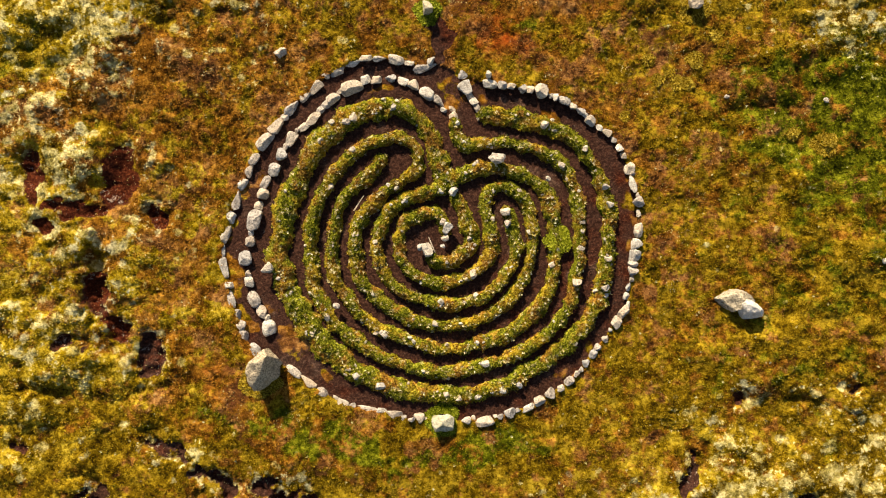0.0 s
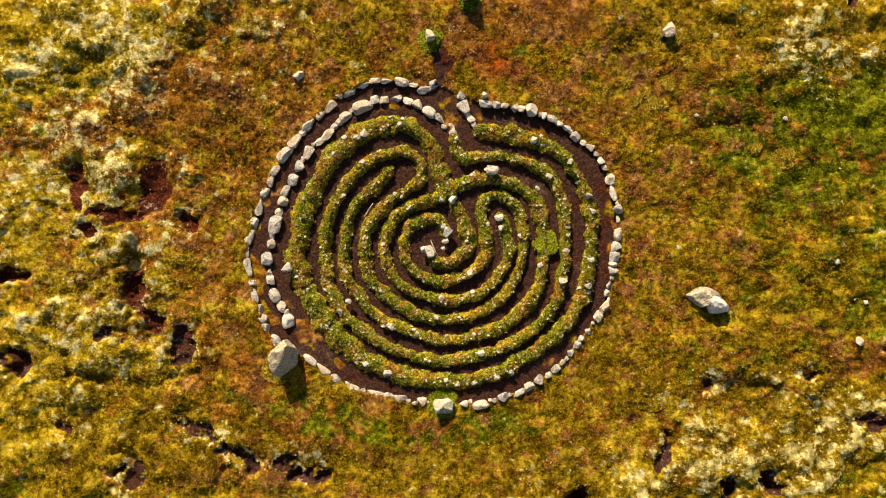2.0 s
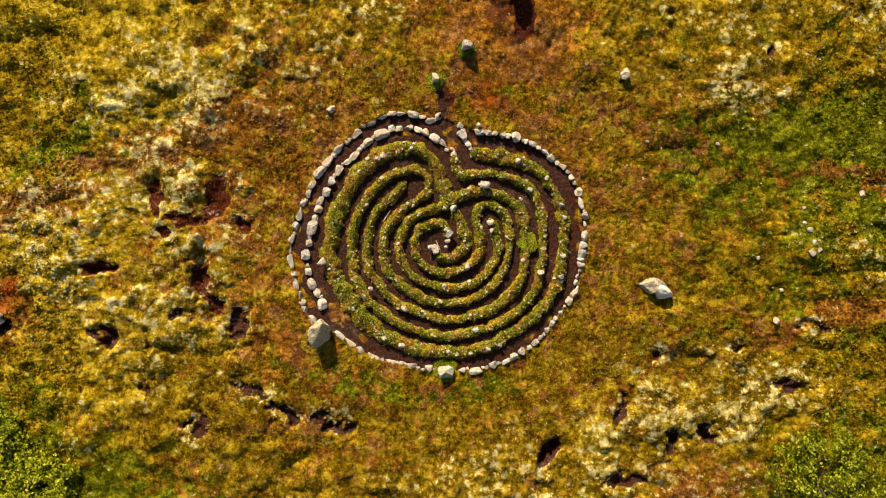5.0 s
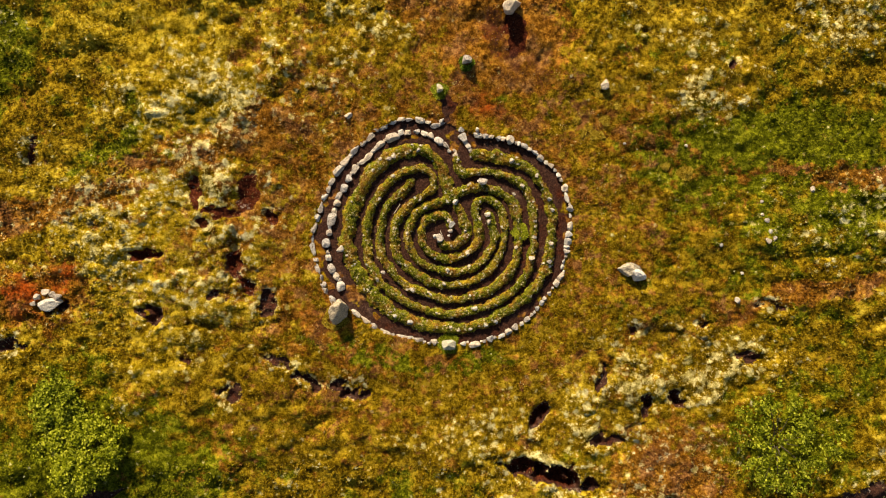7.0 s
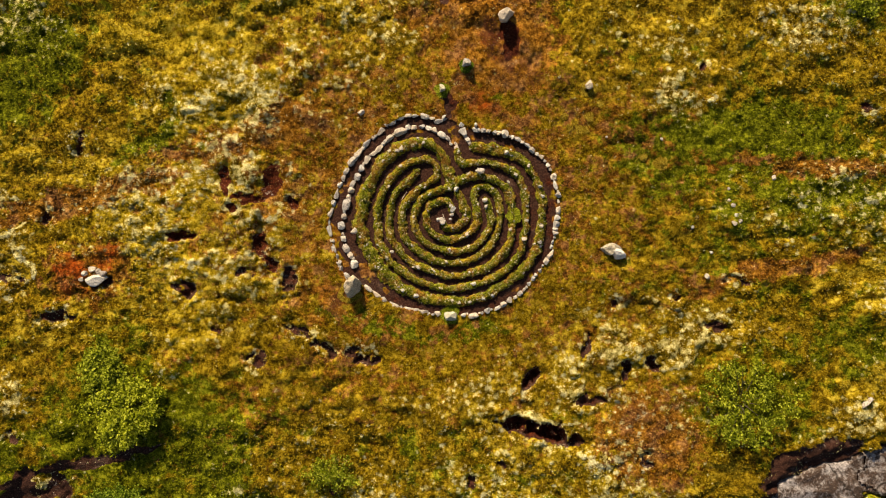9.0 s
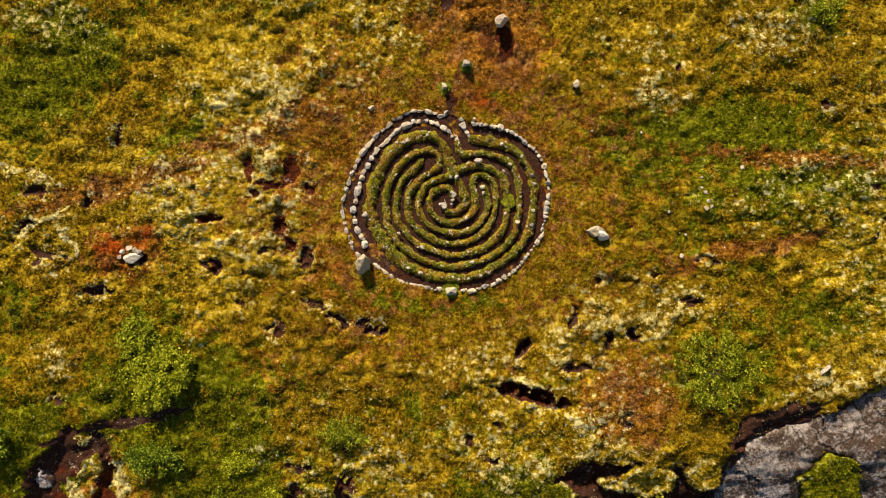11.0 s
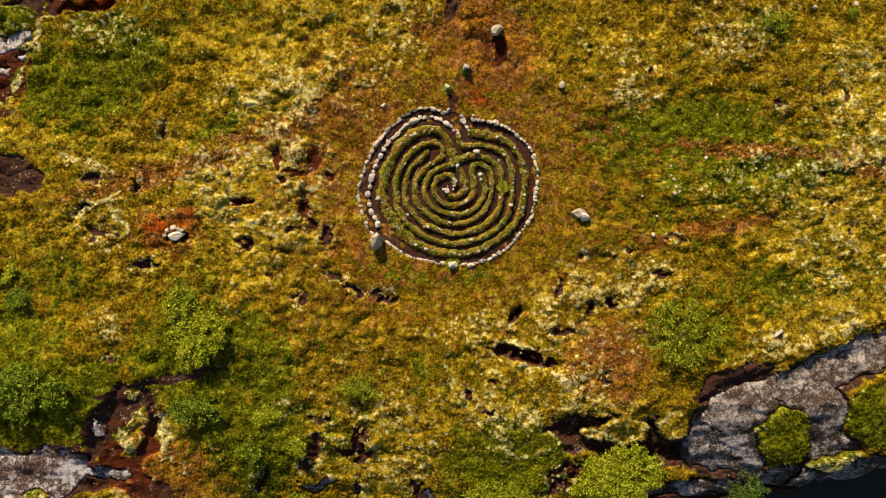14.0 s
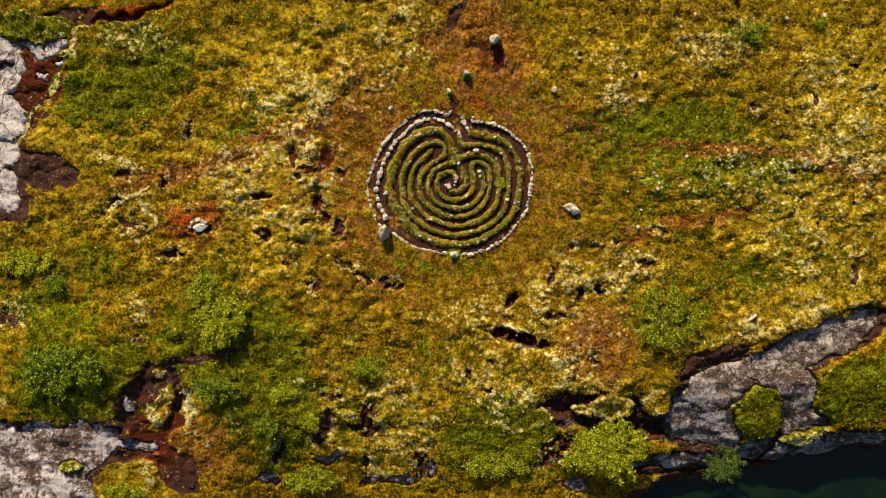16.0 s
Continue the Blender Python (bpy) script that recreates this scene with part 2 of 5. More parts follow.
GOLDEN_MOSS_INLAND = [
    (-9.85, 4.95, 3.34, 2.17, -0, 0.8), (-21.51, 2.88, 4, 1.83, -0, 0.9), (-12.54, 7.94, 4.34, 1.5, -0, 0.8),
    (-23.15, -2.47, 3.34, 1.17, 10, 0.7), (21.52, 2.81, 5, 1.33, -0, 0.7), (19.9, -6.21, 5.67, 1.67, 10, 0.7),
    (4.89, -4.97, 4.34, 1.83, -0, 0.4), (2.25, -10.65, 5, 3.17, -0, 0.4), (-3.4, -13.69, 2.17, 3.67, -80, 0.5),
    (-13.47, -3.07, 3, 1.67, -0, 0.5),
]
GOLDEN_MOSS_SHORE = [
    (9.14, 9.07, 5, 2, -0, 0.35), (23.16, 6.82, 3.34, 4.34, -0, 0.8), (-6.8, -3.7, 4.67, 1.33, -0, 0.45),
    (-12.79, -4.74, 5, 1.83, -0, 0.6), (-6.21, 9.64, 4.34, 1.83, -0, 0.7), (6.59, -10.29, 4, 2.67, -0, 0.4),
    (-8.15, -0.37, 4, 2.84, -0, 0.9), (-11.82, -0.4, 5, 3.34, -0, 0.9), (20.55, -2.54, 4.67, 3.67, -0, 0.6),
]
GOLDEN_MOSS = GOLDEN_MOSS_INLAND + GOLDEN_MOSS_SHORE
LICHEN_RIMS_INLAND = [
    (-8.75, 2.40, 0.55, 0.50, -0, 0.85), (-8.6, 2.0, 0.5, 0.8, 10, 0.8), (-9.05, 1.5, 0.22, 0.5, -20, 0.7), (-6.83, 2.04, 0.43, 0.5, -0, 0.55),
    (-17.88, -13.71, 1.00, 0.36, -70, 1), (-15.91, -13.26, 1.27, 0.36, -88, 1), (-17.42, -11.17, 0.47, 0.33, -40, 0.8),
    (-17.99, -17.28, 0.73, 0.30, -60, 0.8), (-26.35, -12.89, 0.53, 0.40, -40, 0.9), (-22.68, 7.94, 1.5, 0.2, -115, 1),
    (-23.6, 5.94, 0.93, 0.2, -108, 1), (-24.39, 4.53, 0.83, 0.18, 35, 1), (-25.38, 3.19, 1.33, 0.2, -105, 1),
    (-21.95, 9.48, 0.6, 0.17, -60, 1),
]
LICHEN_RIMS_SHORE = [
    (-18.88, 8.83, 2.5, 1, -0, 0.62), (-19.84, 1.39, 2, 0.27, -20, 0.8), (-19.32, -0.94, 1.5, 0.2, 35, 1),
    (-17.88, -1.6, 1, 0.2, -70, 1), (3.97, -8.31, 1.83, 0.2, -12, 0.9), (-7.44, -7.04, 1.67, 0.83, -0, 0.3),
    (8.59, -11.35, 1.5, 0.4, -10, 0.6), (7.25, -10.29, 1, 0.67, -0, 0.6), (21.59, -8.53, 3, 0.6, 25, 0.8),
    (-3.74, -12.36, 1, 2, -90, 0.6), (-25.79, -7.15, 1, 0.67, -0, 0.6), (-8.49, -0.04, 1.17, 0.5, -0, 0.6),
]
LICHEN_RIMS = LICHEN_RIMS_INLAND + LICHEN_RIMS_SHORE
# ---- the plan: rows of stones: each stone's middle, its length and its width ----
ROW_NORTHWEST = [
    (-0.29, 4.40, 0.21, 0.13), (-0.42, 4.25, 0.54, 0.20), (-0.81, 4.34, 0.26, 0.12), (-1.10, 4.40, 0.37, 0.20), (-1.48, 4.43, 0.31, 0.13),
    (-1.80, 4.43, 0.31, 0.14), (-2.13, 4.36, 0.37, 0.20), (-2.47, 4.17, 0.39, 0.21), (-2.73, 4.05, 0.17, 0.17), (-2.98, 3.78, 0.37, 0.20),
    (-3.24, 3.57, 0.29, 0.17), (-3.53, 3.31, 0.42, 0.22), (-3.70, 3.07, 0.18, 0.16), (-3.88, 2.86, 0.39, 0.22), (-4.16, 2.53, 0.47, 0.24),
]
ROW_WEST = [
    (-4.41, 2.10, 0.31, 0.18), (-4.54, 1.82, 0.29, 0.17), (-4.71, 1.52, 0.31, 0.18), (-4.83, 1.17, 0.50, 0.20), (-4.97, 0.75, 0.31, 0.20),
    (-5.12, 0.34, 0.45, 0.21), (-5.17, -0.05, 0.31, 0.12), (-5.14, -0.45, 0.47, 0.18), (-5.01, -0.85, 0.18, 0.17), (-4.97, -1.17, 0.42, 0.18),
    (-4.83, -1.54, 0.26, 0.21), (-4.72, -1.78, 0.26, 0.22), (-4.67, -2.06, 0.31, 0.24), (-4.42, -2.35, 0.31, 0.26),
]
ROW_SOUTH = [
    (-3.49, -2.87, 0.42, 0.16), (-3.16, -3.12, 0.42, 0.16), (-2.83, -3.33, 0.31, 0.20), (-2.51, -3.50, 0.16, 0.10), (-2.34, -3.61, 0.26, 0.18),
    (-2.13, -3.66, 0.18, 0.13), (-1.78, -3.74, 0.47, 0.14), (-1.42, -3.79, 0.24, 0.16), (-1.13, -3.86, 0.34, 0.18), (-0.91, -3.94, 0.13, 0.13),
    (-0.73, -3.96, 0.16, 0.10), (-0.56, -3.94, 0.24, 0.22), (-0.42, -3.98, 0.13, 0.12),
]
ROW_SOUTHEAST = [
    (0.55, -4.00, 0.21, 0.16), (0.71, -3.94, 0.10, 0.10), (0.97, -4.01, 0.42, 0.21), (1.22, -3.90, 0.09, 0.08), (1.33, -3.90, 0.16, 0.12),
    (1.55, -3.80, 0.26, 0.22), (1.73, -3.74, 0.13, 0.10), (1.98, -3.69, 0.31, 0.13), (2.24, -3.52, 0.26, 0.21), (2.49, -3.36, 0.24, 0.24),
    (2.73, -3.23, 0.18, 0.13), (2.93, -3.07, 0.24, 0.18), (3.10, -2.90, 0.16, 0.10), (3.21, -2.81, 0.13, 0.10), (3.32, -2.65, 0.18, 0.16),
]
ROW_EAST = [
    (3.49, -2.45, 0.21, 0.16), (3.58, -2.31, 0.21, 0.16), (3.79, -2.09, 0.16, 0.16), (3.90, -1.90, 0.10, 0.10), (4.04, -1.71, 0.29, 0.20),
    (4.21, -1.46, 0.37, 0.17), (4.32, -1.29, 0.17, 0.09), (4.28, -1.10, 0.18, 0.13), (4.33, -0.88, 0.21, 0.10), (4.40, -0.70, 0.13, 0.10),
    (4.43, -0.51, 0.21, 0.24), (4.43, -0.35, 0.13, 0.21), (4.47, -0.16, 0.29, 0.24), (4.51, 0.10, 0.26, 0.24), (4.55, 0.43, 0.34, 0.18),
    (4.57, 0.84, 0.16, 0.10), (4.54, 1.10, 0.24, 0.24), (4.53, 1.26, 0.10, 0.09), (4.42, 1.51, 0.39, 0.14), (4.36, 1.89, 0.29, 0.22),
]
ROW_NORTHEAST = [
    (4.43, 1.76, 0.10, 0.10), (4.21, 2.18, 0.16, 0.12), (4.11, 2.36, 0.18, 0.16), (3.98, 2.56, 0.18, 0.12), (3.84, 2.73, 0.20, 0.16),
    (3.66, 2.83, 0.18, 0.13), (3.45, 2.99, 0.24, 0.20), (3.33, 3.11, 0.13, 0.10), (3.19, 3.23, 0.26, 0.14), (3.03, 3.31, 0.16, 0.13),
    (2.82, 3.45, 0.29, 0.17), (2.61, 3.52, 0.12, 0.17), (2.51, 3.57, 0.13, 0.13), (2.28, 3.66, 0.31, 0.29), (2.01, 3.71, 0.21, 0.17),
    (1.84, 3.73, 0.18, 0.20), (1.59, 3.78, 0.21, 0.12), (1.38, 3.80, 0.21, 0.18), (1.09, 3.83, 0.34, 0.18),
]
ROW_WITHIN = [
    (0.25, 3.06, 0.29, 0.18), (0.21, 3.27, 0.18, 0.10), (0.01, 3.25, 0.16, 0.10), (-0.10, 3.46, 0.34, 0.16), (-0.38, 3.65, 0.37, 0.24),
    (-0.67, 3.84, 0.26, 0.21), (-0.94, 3.92, 0.26, 0.18), (-1.23, 4.00, 0.26, 0.18), (-1.56, 3.95, 0.26, 0.18), (-1.82, 3.95, 0.24, 0.20),
    (-2.13, 3.77, 0.50, 0.29), (-2.40, 3.69, 0.18, 0.12), (-2.57, 3.52, 0.31, 0.21), (-2.73, 3.37, 0.24, 0.16), (-2.86, 3.25, 0.21, 0.14),
    (-3.03, 3.06, 0.37, 0.21), (-3.24, 2.87, 0.31, 0.16), (-3.41, 2.78, 0.13, 0.10),
]
ROW_WITHIN_WEST = [
    (-3.56, 2.57, 0.34, 0.24), (-3.69, 2.40, 0.16, 0.12), (-3.77, 2.20, 0.29, 0.24), (-3.95, 1.85, 0.31, 0.26), (-4.15, 1.56, 0.34, 0.18),
    (-4.21, 1.29, 0.26, 0.24), (-4.32, 1.02, 0.21, 0.18), (-4.42, 0.67, 0.50, 0.31), (-4.50, 0.38, 0.16, 0.13), (-4.51, 0.18, 0.24, 0.21),
    (-4.62, -0.21, 0.34, 0.29), (-4.57, -0.58, 0.16, 0.13), (-4.54, -0.77, 0.26, 0.21), (-4.42, -1.17, 0.37, 0.26), (-4.24, -1.46, 0.31, 0.20),
    (-4.12, -1.60, 0.13, 0.13), (-4.07, -1.85, 0.37, 0.29),
]
ROW_GATE = [
    (0.45, 4.09, 0.24, 0.21), (0.51, 3.75, 0.31, 0.29), (0.63, 3.56, 0.16, 0.13), (0.71, 3.46, 0.21, 0.17), (0.81, 3.27, 0.29, 0.13),
    (0.84, 3.06, 0.13, 0.10),
]
# ---- the plan: middle lines of the turf banks ----
BANK_OUTER = [
    (0.8, 3.11), (1.32, 3.09), (1.97, 3), (2.63, 2.8), (3.11, 2.47), (3.49, 1.99),
    (3.75, 1.42), (3.85, 0.9), (3.87, 0.38), (3.8, -0.29), (3.69, -0.95), (3.44, -1.61),
    (3.06, -2.07), (2.63, -2.45), (2.14, -2.8), (1.62, -3.1), (1.06, -3.3), (0.44, -3.43),
    (-0.21, -3.42), (-0.92, -3.3), (-1.51, -3.13), (-2.17, -2.77), (-2.67, -2.31), (-3.12, -1.86),
    (-3.44, -1.39), (-3.65, -0.86), (-3.8, -0.37), (-3.83, 0.15), (-3.76, 0.66), (-3.57, 1.18),
    (-3.32, 1.71), (-3, 2.26), (-2.59, 2.76), (-2.14, 3.09), (-1.62, 3.27), (-1.1, 3.29),
    (-0.64, 3.08), (-0.32, 2.68), (-0.15, 2.27), (0, 1.81), (0.19, 1.32),
]
BANK_HEART = [
    (0.19, 1.32), (0.44, 0.93), (0.64, 0.47), (0.62, 0.08), (0.37, -0.19), (0.01, -0.3),
    (-0.38, -0.22),
]
BANK_LONG = [
    (0.24, 3.08), (0.32, 2.68), (0.52, 2.4), (0.97, 2.44), (1.49, 2.48), (2.08, 2.34),
    (2.53, 2.11), (2.87, 1.79), (3.1, 1.29), (3.18, 0.73), (3.19, 0.15), (3.15, -0.52),
    (2.99, -1.19), (2.7, -1.67), (2.29, -2.1), (1.7, -2.47), (1.13, -2.7), (0.52, -2.85),
    (-0.13, -2.88), (-0.85, -2.74), (-1.51, -2.45), (-2.02, -2.16), (-2.48, -1.79), (-2.8, -1.32),
    (-3, -0.79), (-3.08, -0.26), (-3.08, 0.21), (-3.02, 0.69), (-2.83, 1.25), (-2.51, 1.81),
    (-2.07, 2.23), (-1.59, 2.5), (-1.1, 2.6), (-0.7, 2.4), (-0.56, 2.07), (-0.7, 1.78),
]
BANK_LONG_ON = [
    (-1.14, 1.47), (-1.58, 1.16), (-1.9, 0.77), (-2.05, 0.21), (-2.03, -0.28), (-1.88, -0.77),
    (-1.53, -1.16), (-1.02, -1.51), (-0.44, -1.73), (0.21, -1.78), (0.86, -1.65), (1.38, -1.36),
    (1.78, -0.9), (2.01, -0.38), (2.1, 0.15), (2.07, 0.6), (1.94, 1.03), (1.67, 1.36),
    (1.36, 1.47), (1.07, 1.29), (1, 0.96), (1.1, 0.53), (1.17, 0.15), (1.06, -0.22),
    (0.7, -0.57), (0.21, -0.78), (-0.32, -0.74), (-0.77, -0.55), (-1.01, -0.19), (-1.03, 0.21),
    (-0.88, 0.6), (-0.51, 0.8), (-0.16, 0.8), (0.05, 0.56), (0.11, 0.3),
]
BANK_STUB = [
    (-1.33, 2.17), (-1.62, 1.87), (-1.94, 1.58), (-2.3, 1.21), (-2.51, 0.73), (-2.59, 0.21),
    (-2.6, -0.39), (-2.4, -0.92), (-2.01, -1.45), (-1.49, -1.86), (-0.84, -2.16), (-0.19, -2.32),
    (0.4, -2.32), (1.06, -2.16), (1.71, -1.86), (2.17, -1.43), (2.5, -0.92), (2.63, -0.39),
    (2.64, 0.21), (2.56, 0.8), (2.43, 1.25), (2.1, 1.61), (1.65, 1.82), (1.13, 1.9),
    (0.66, 1.82), (0.25, 1.61),
]
BANK_INNER = [
    (0.15, 1.38), (-0.34, 1.34), (-0.84, 1.18), (-1.22, 0.89), (-1.46, 0.49), (-1.55, 0.01),
    (-1.42, -0.44), (-1.1, -0.88), (-0.57, -1.16), (0.01, -1.3), (0.6, -1.25), (1.13, -1.01),
    (1.47, -0.64), (1.67, -0.19), (1.71, 0.28), (1.62, 0.66), (1.42, 1),
]

OUTLINE = np.array(ROW_NORTHWEST + ROW_WEST + ROW_SOUTH + ROW_SOUTHEAST + ROW_EAST + ROW_NORTHEAST)[:, :2]
WATER_Z = -3.2
# turf that has crept in along the ring's edge
RING_TURF = [
    (-3.55, -2.2, 0.8, 0.35, -50, 1.0), (0.3, 3.75, 0.5, 0.35, 80, 0.9), (1.2, 3.35, 0.5, 0.3, -10, 1.0), (-4.75, 0.9, 1.1, 0.28, 70, 0.9),
    (-4.85, -0.6, 1.0, 0.28, -80, 1.0), (-4.5, -1.9, 0.7, 0.25, -65, 1.0), (-2.7, -3.1, 0.7, 0.22, -35, 1.0), (3.4, -2.2, 0.9, 0.18, 48, 0.8),
    (2.6, 3.1, 0.8, 0.2, -25, 0.8), (4.2, 1.0, 0.9, 0.15, -85, 0.7), (-1.0, 3.75, 0.6, 0.15, 10, 0.8),
]


def inside(x, y):
    """1 within the ring of stones, 0 outside."""
    odd = np.zeros(x.shape, bool)
    for (ax, ay), (bx, by) in zip(OUTLINE, np.roll(OUTLINE, -1, 0)):
        if ay == by:
            continue
        odd ^= ((ay > y) != (by > y)) & (x < (bx - ax) * (y - ay) / (by - ay) + ax)
    return odd.astype(float)


def fields(x, y):
    """All that is known of the ground at the places x, y (flat arrays)."""
    wx = x + 0.28 * rough(x * 0.9, y * 0.9, 1) + 0.07 * swell(x * 5, y * 5, 2)
    wy = y + 0.28 * rough(x * 0.9, y * 0.9, 5) + 0.07 * swell(x * 5, y * 5, 6)
    sx = x + 0.17 * rough(x * 2.2, y * 2.2, 8, 4)
    sy = y + 0.17 * rough(x * 2.2, y * 2.2, 9, 4)
    f = {}
    ring = inside(x, y)
    f["ring"] = ring
    green_isles, golden_isles = spread(GREEN_ISLES, wx, wy, 0.2), spread(GOLDEN_ISLES, sx, sy, 0.2)
    isles = np.maximum(green_isles, golden_isles)
    hx, hy = x + 0.15 * rough(x * 2.4, y * 2.4, 8, 4), y + 0.15 * rough(x * 2.4, y * 2.4, 9, 4)
    hollow = spread(HOLLOWS, hx, hy, 0.6)
    f["hollow"] = hollow * (1 - ring) * (1 - golden_isles) * np.clip(0.85 + 0.65 * rough(x * 3.2, y * 3.2, 15), 0.15, 1.2)
    brink = spread([(*h[:2], h[2] + 0.22, h[3] + 0.22, h[4], 1.0) for h in HOLLOWS if h[5] > 0.2], wx, wy, 0.35) * (1 - ring)
    lip = isles - spread([(r[0], r[1], r[2] - 0.25, r[3] - 0.22, r[4], 1.0) for r in GREEN_ISLES + GOLDEN_ISLES if r[3] > 0.4], wx, wy, 0.2)
    rock = np.maximum(spread(ROCKS_EAST + ROCKS_WEST, wx, wy, 0.15), spread(ROCKS_SMALL, wx, wy, 0.3)) * (1 - isles)
    rock = step(0.36, 0.60, rock + (0.20 * rough(x * 2.6, y * 2.6, 51, 4) + 0.16 * swell(x * 0.9, y * 0.9, 57)) * (rock > 0.01))
    f["rock"] = rock
    soil = spread(BARE_SOIL, wx, wy, 0.13, False) * (1 - isles)
    sunk = spread(BARE_SOIL, wx, wy, 0.13) * (1 - isles)
    rim = spread([(*h[:2], h[2] + 0.25, h[3] + 0.25, h[4], 1.0) for h in BARE_SOIL if h[5] > 0.12], wx, wy, 0.15) * (1 - soil)
    verge = np.maximum(spread([(r[0], r[1], r[2] + 0.3, r[3] + 0.3, r[4], 1.0) for r in ROCKS_EAST + ROCKS_WEST], sx, sy, 0.12), 0) * (1 - isles)
    peat = spread(RED_PEAT, hx, hy, 0.35) * np.clip(1.1 + 0.5 * rough(x * 3.6, y * 3.6, 17), 0, 1)
    f["soil"] = np.maximum.reduce([soil, peat, step(0.10, 0.34, f["hollow"]), ring * (0.95 - 0.85 * spread(RING_TURF, wx, wy, 0.6) * step(-0.5, 0.5, rough(x * 2.4, y * 2.4, 79))), 0.85 * verge])
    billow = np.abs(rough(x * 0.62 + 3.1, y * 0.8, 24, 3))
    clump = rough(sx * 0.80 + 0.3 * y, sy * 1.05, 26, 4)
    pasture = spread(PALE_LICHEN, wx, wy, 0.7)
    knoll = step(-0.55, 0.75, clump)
    broad = rough(x * 0.30, y * 0.42, 37, 3)
    wild = step(5.2, 7.5, np.hypot(x, y))
    f["rust"] = spread(RUSTY_HEATH, wx, wy, 0.75) + wild * (0.16 * (1 - knoll) - 0.10 * broad) - (1 - wild) * 0.35 * step(-0.1, 0.5, rough(x * 1.7, y * 1.9, 33))
    f["green"] = np.maximum(spread(MOSS_AND_SHADE, wx, wy, 0.85) + wild * (0.14 * broad - 0.06 * knoll), green_isles)
    # lichen thickens on hump tops, which puts part of their lit look into colour
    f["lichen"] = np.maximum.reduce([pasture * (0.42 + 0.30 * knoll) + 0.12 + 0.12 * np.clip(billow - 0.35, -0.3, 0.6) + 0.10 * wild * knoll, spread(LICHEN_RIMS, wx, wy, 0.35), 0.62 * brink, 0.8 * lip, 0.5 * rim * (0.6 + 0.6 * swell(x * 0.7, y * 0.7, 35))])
    f["gold"] = np.maximum(spread(GOLDEN_MOSS, wx, wy, 0.85) * (0.80 + 0.35 * knoll) + 0.25 * pasture - 0.10 * wild * broad, golden_isles)
    f["red"] = spread([(-15.9, -2.1, 1.0, 0.8, 0, 0.9), (-14.5, -1.5, 1.1, 0.6, 10, 0.8), (-15.8, -3.0, 0.9, 0.5, 0, 0.8), (1.25, 5.05, 1.1, 0.7, 0, 0.8), (2.0, 7.6, 1.7, 1.5, 0, 0.5), (4.6, 7.0, 2.2, 1.2, 0, 0.42), (0.3, 6.6, 1.6, 1.0, 0, 0.45), (-24.6, 6.2, 2.6, 3.0, 0, 0.62), (-5.0, -3.0, 0.7, 1.2, 20, 0.52), (-17.5, -15.0, 1.6, 2.4, 0, 0.7), (-19.0, 10.3, 2.4, 0.6, 10, 1.0), (-8.6, 1.15, 1.6, 0.5, 0, 0.5), (-8.0, -0.6, 0.7, 1.0, 0, 0.45)], wx, wy, 0.9)
    f["red"] = np.maximum.reduce([f["red"], 0.75 * peat, 0.62 * f["hollow"] + ring * (0.06 + 0.16 * step(-1.5, 4.0, x - y))])
    crust = step(0.35, 0.65, spread(LICHEN_RIMS, sx, sy, 0.3)) * (1 - ring)
    f["soil"], f["red"] = f["soil"] * (1 - crust), f["red"] * (1 - 0.9 * crust)
    # height
    edge = np.where(x > 16, -16.5 + (x - 16) * 0.17, -16.5 + (x - 16) * 0.34) + 0.35 * rough(x * 0.6, y * 0, 31)
    fall = step(-0.2, 2.6, edge - y)
    slope = 0.3 * np.clip(-11.5 - y, 0, 6) * step(4, 10, x)
    dome = 0.7 * spread([(-22.6, -10.8, 3.9, 3.0, 0, 1.0)], x, y, 0.8)
    land = 0.06 * swell(x * 0.16, y * 0.16, 11) - (4.2 - slope) * fall - slope + dome - 0.20 * np.clip(-13.5 - y, 0, 8) * step(-16, -10, x) * (1 - step(4, 10, x)) - 0.09 * np.clip(-6.5 - y, 0, 12) * step(-22, -14, x) * (1 - step(-4, 4, x))
    f["fall"] = fall
    f["soil"] = np.maximum(f["soil"], 0.9 * step(0.02, 0.12, fall))
    open_ground = 1 - np.clip(ring + f["rock"], 0, 1)
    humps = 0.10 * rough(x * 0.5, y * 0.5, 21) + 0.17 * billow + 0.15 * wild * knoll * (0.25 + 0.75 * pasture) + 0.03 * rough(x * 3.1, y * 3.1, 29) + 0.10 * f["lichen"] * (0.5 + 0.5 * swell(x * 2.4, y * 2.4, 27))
    calm = step(4.5, 9.0, np.hypot(x, y))
    fine = 0.020 * rough(x * 6, y * 6, 41) + 0.014 * swell(x * 15, y * 15, 45)
    mound = 0.24 * spread([(-8.6, 2.02, 0.62, 0.85, 10, 1.0)], wx, wy, 0.7) + 0.12 * spread([(-6.8, 2.1, 0.5, 0.4, 0, 1.0)], wx, wy, 0.7)
    f["land"] = land
    under = 0.30 * spread([(r[0], r[1], r[2] + 0.35, r[3] + 0.35, r[4], 1.0) for r in ROCKS_EAST], sx, sy, 0.08) * (1 - isles)
    f["z"] = land + open_ground * ((0.25 + 0.75 * calm) * humps + fine + 0.05) - f["hollow"] * 0.56 - sunk * (1 - ring) - 0.10 * peat + mound + ring * (0.008 * rough(x * 5, y * 5, 47) - 0.02) - 0.30 * rock - under
    return f


def ground_z(x, y):
    return float(fields(np.array([float(x)]), np.array([float(y)]))["z"][0])


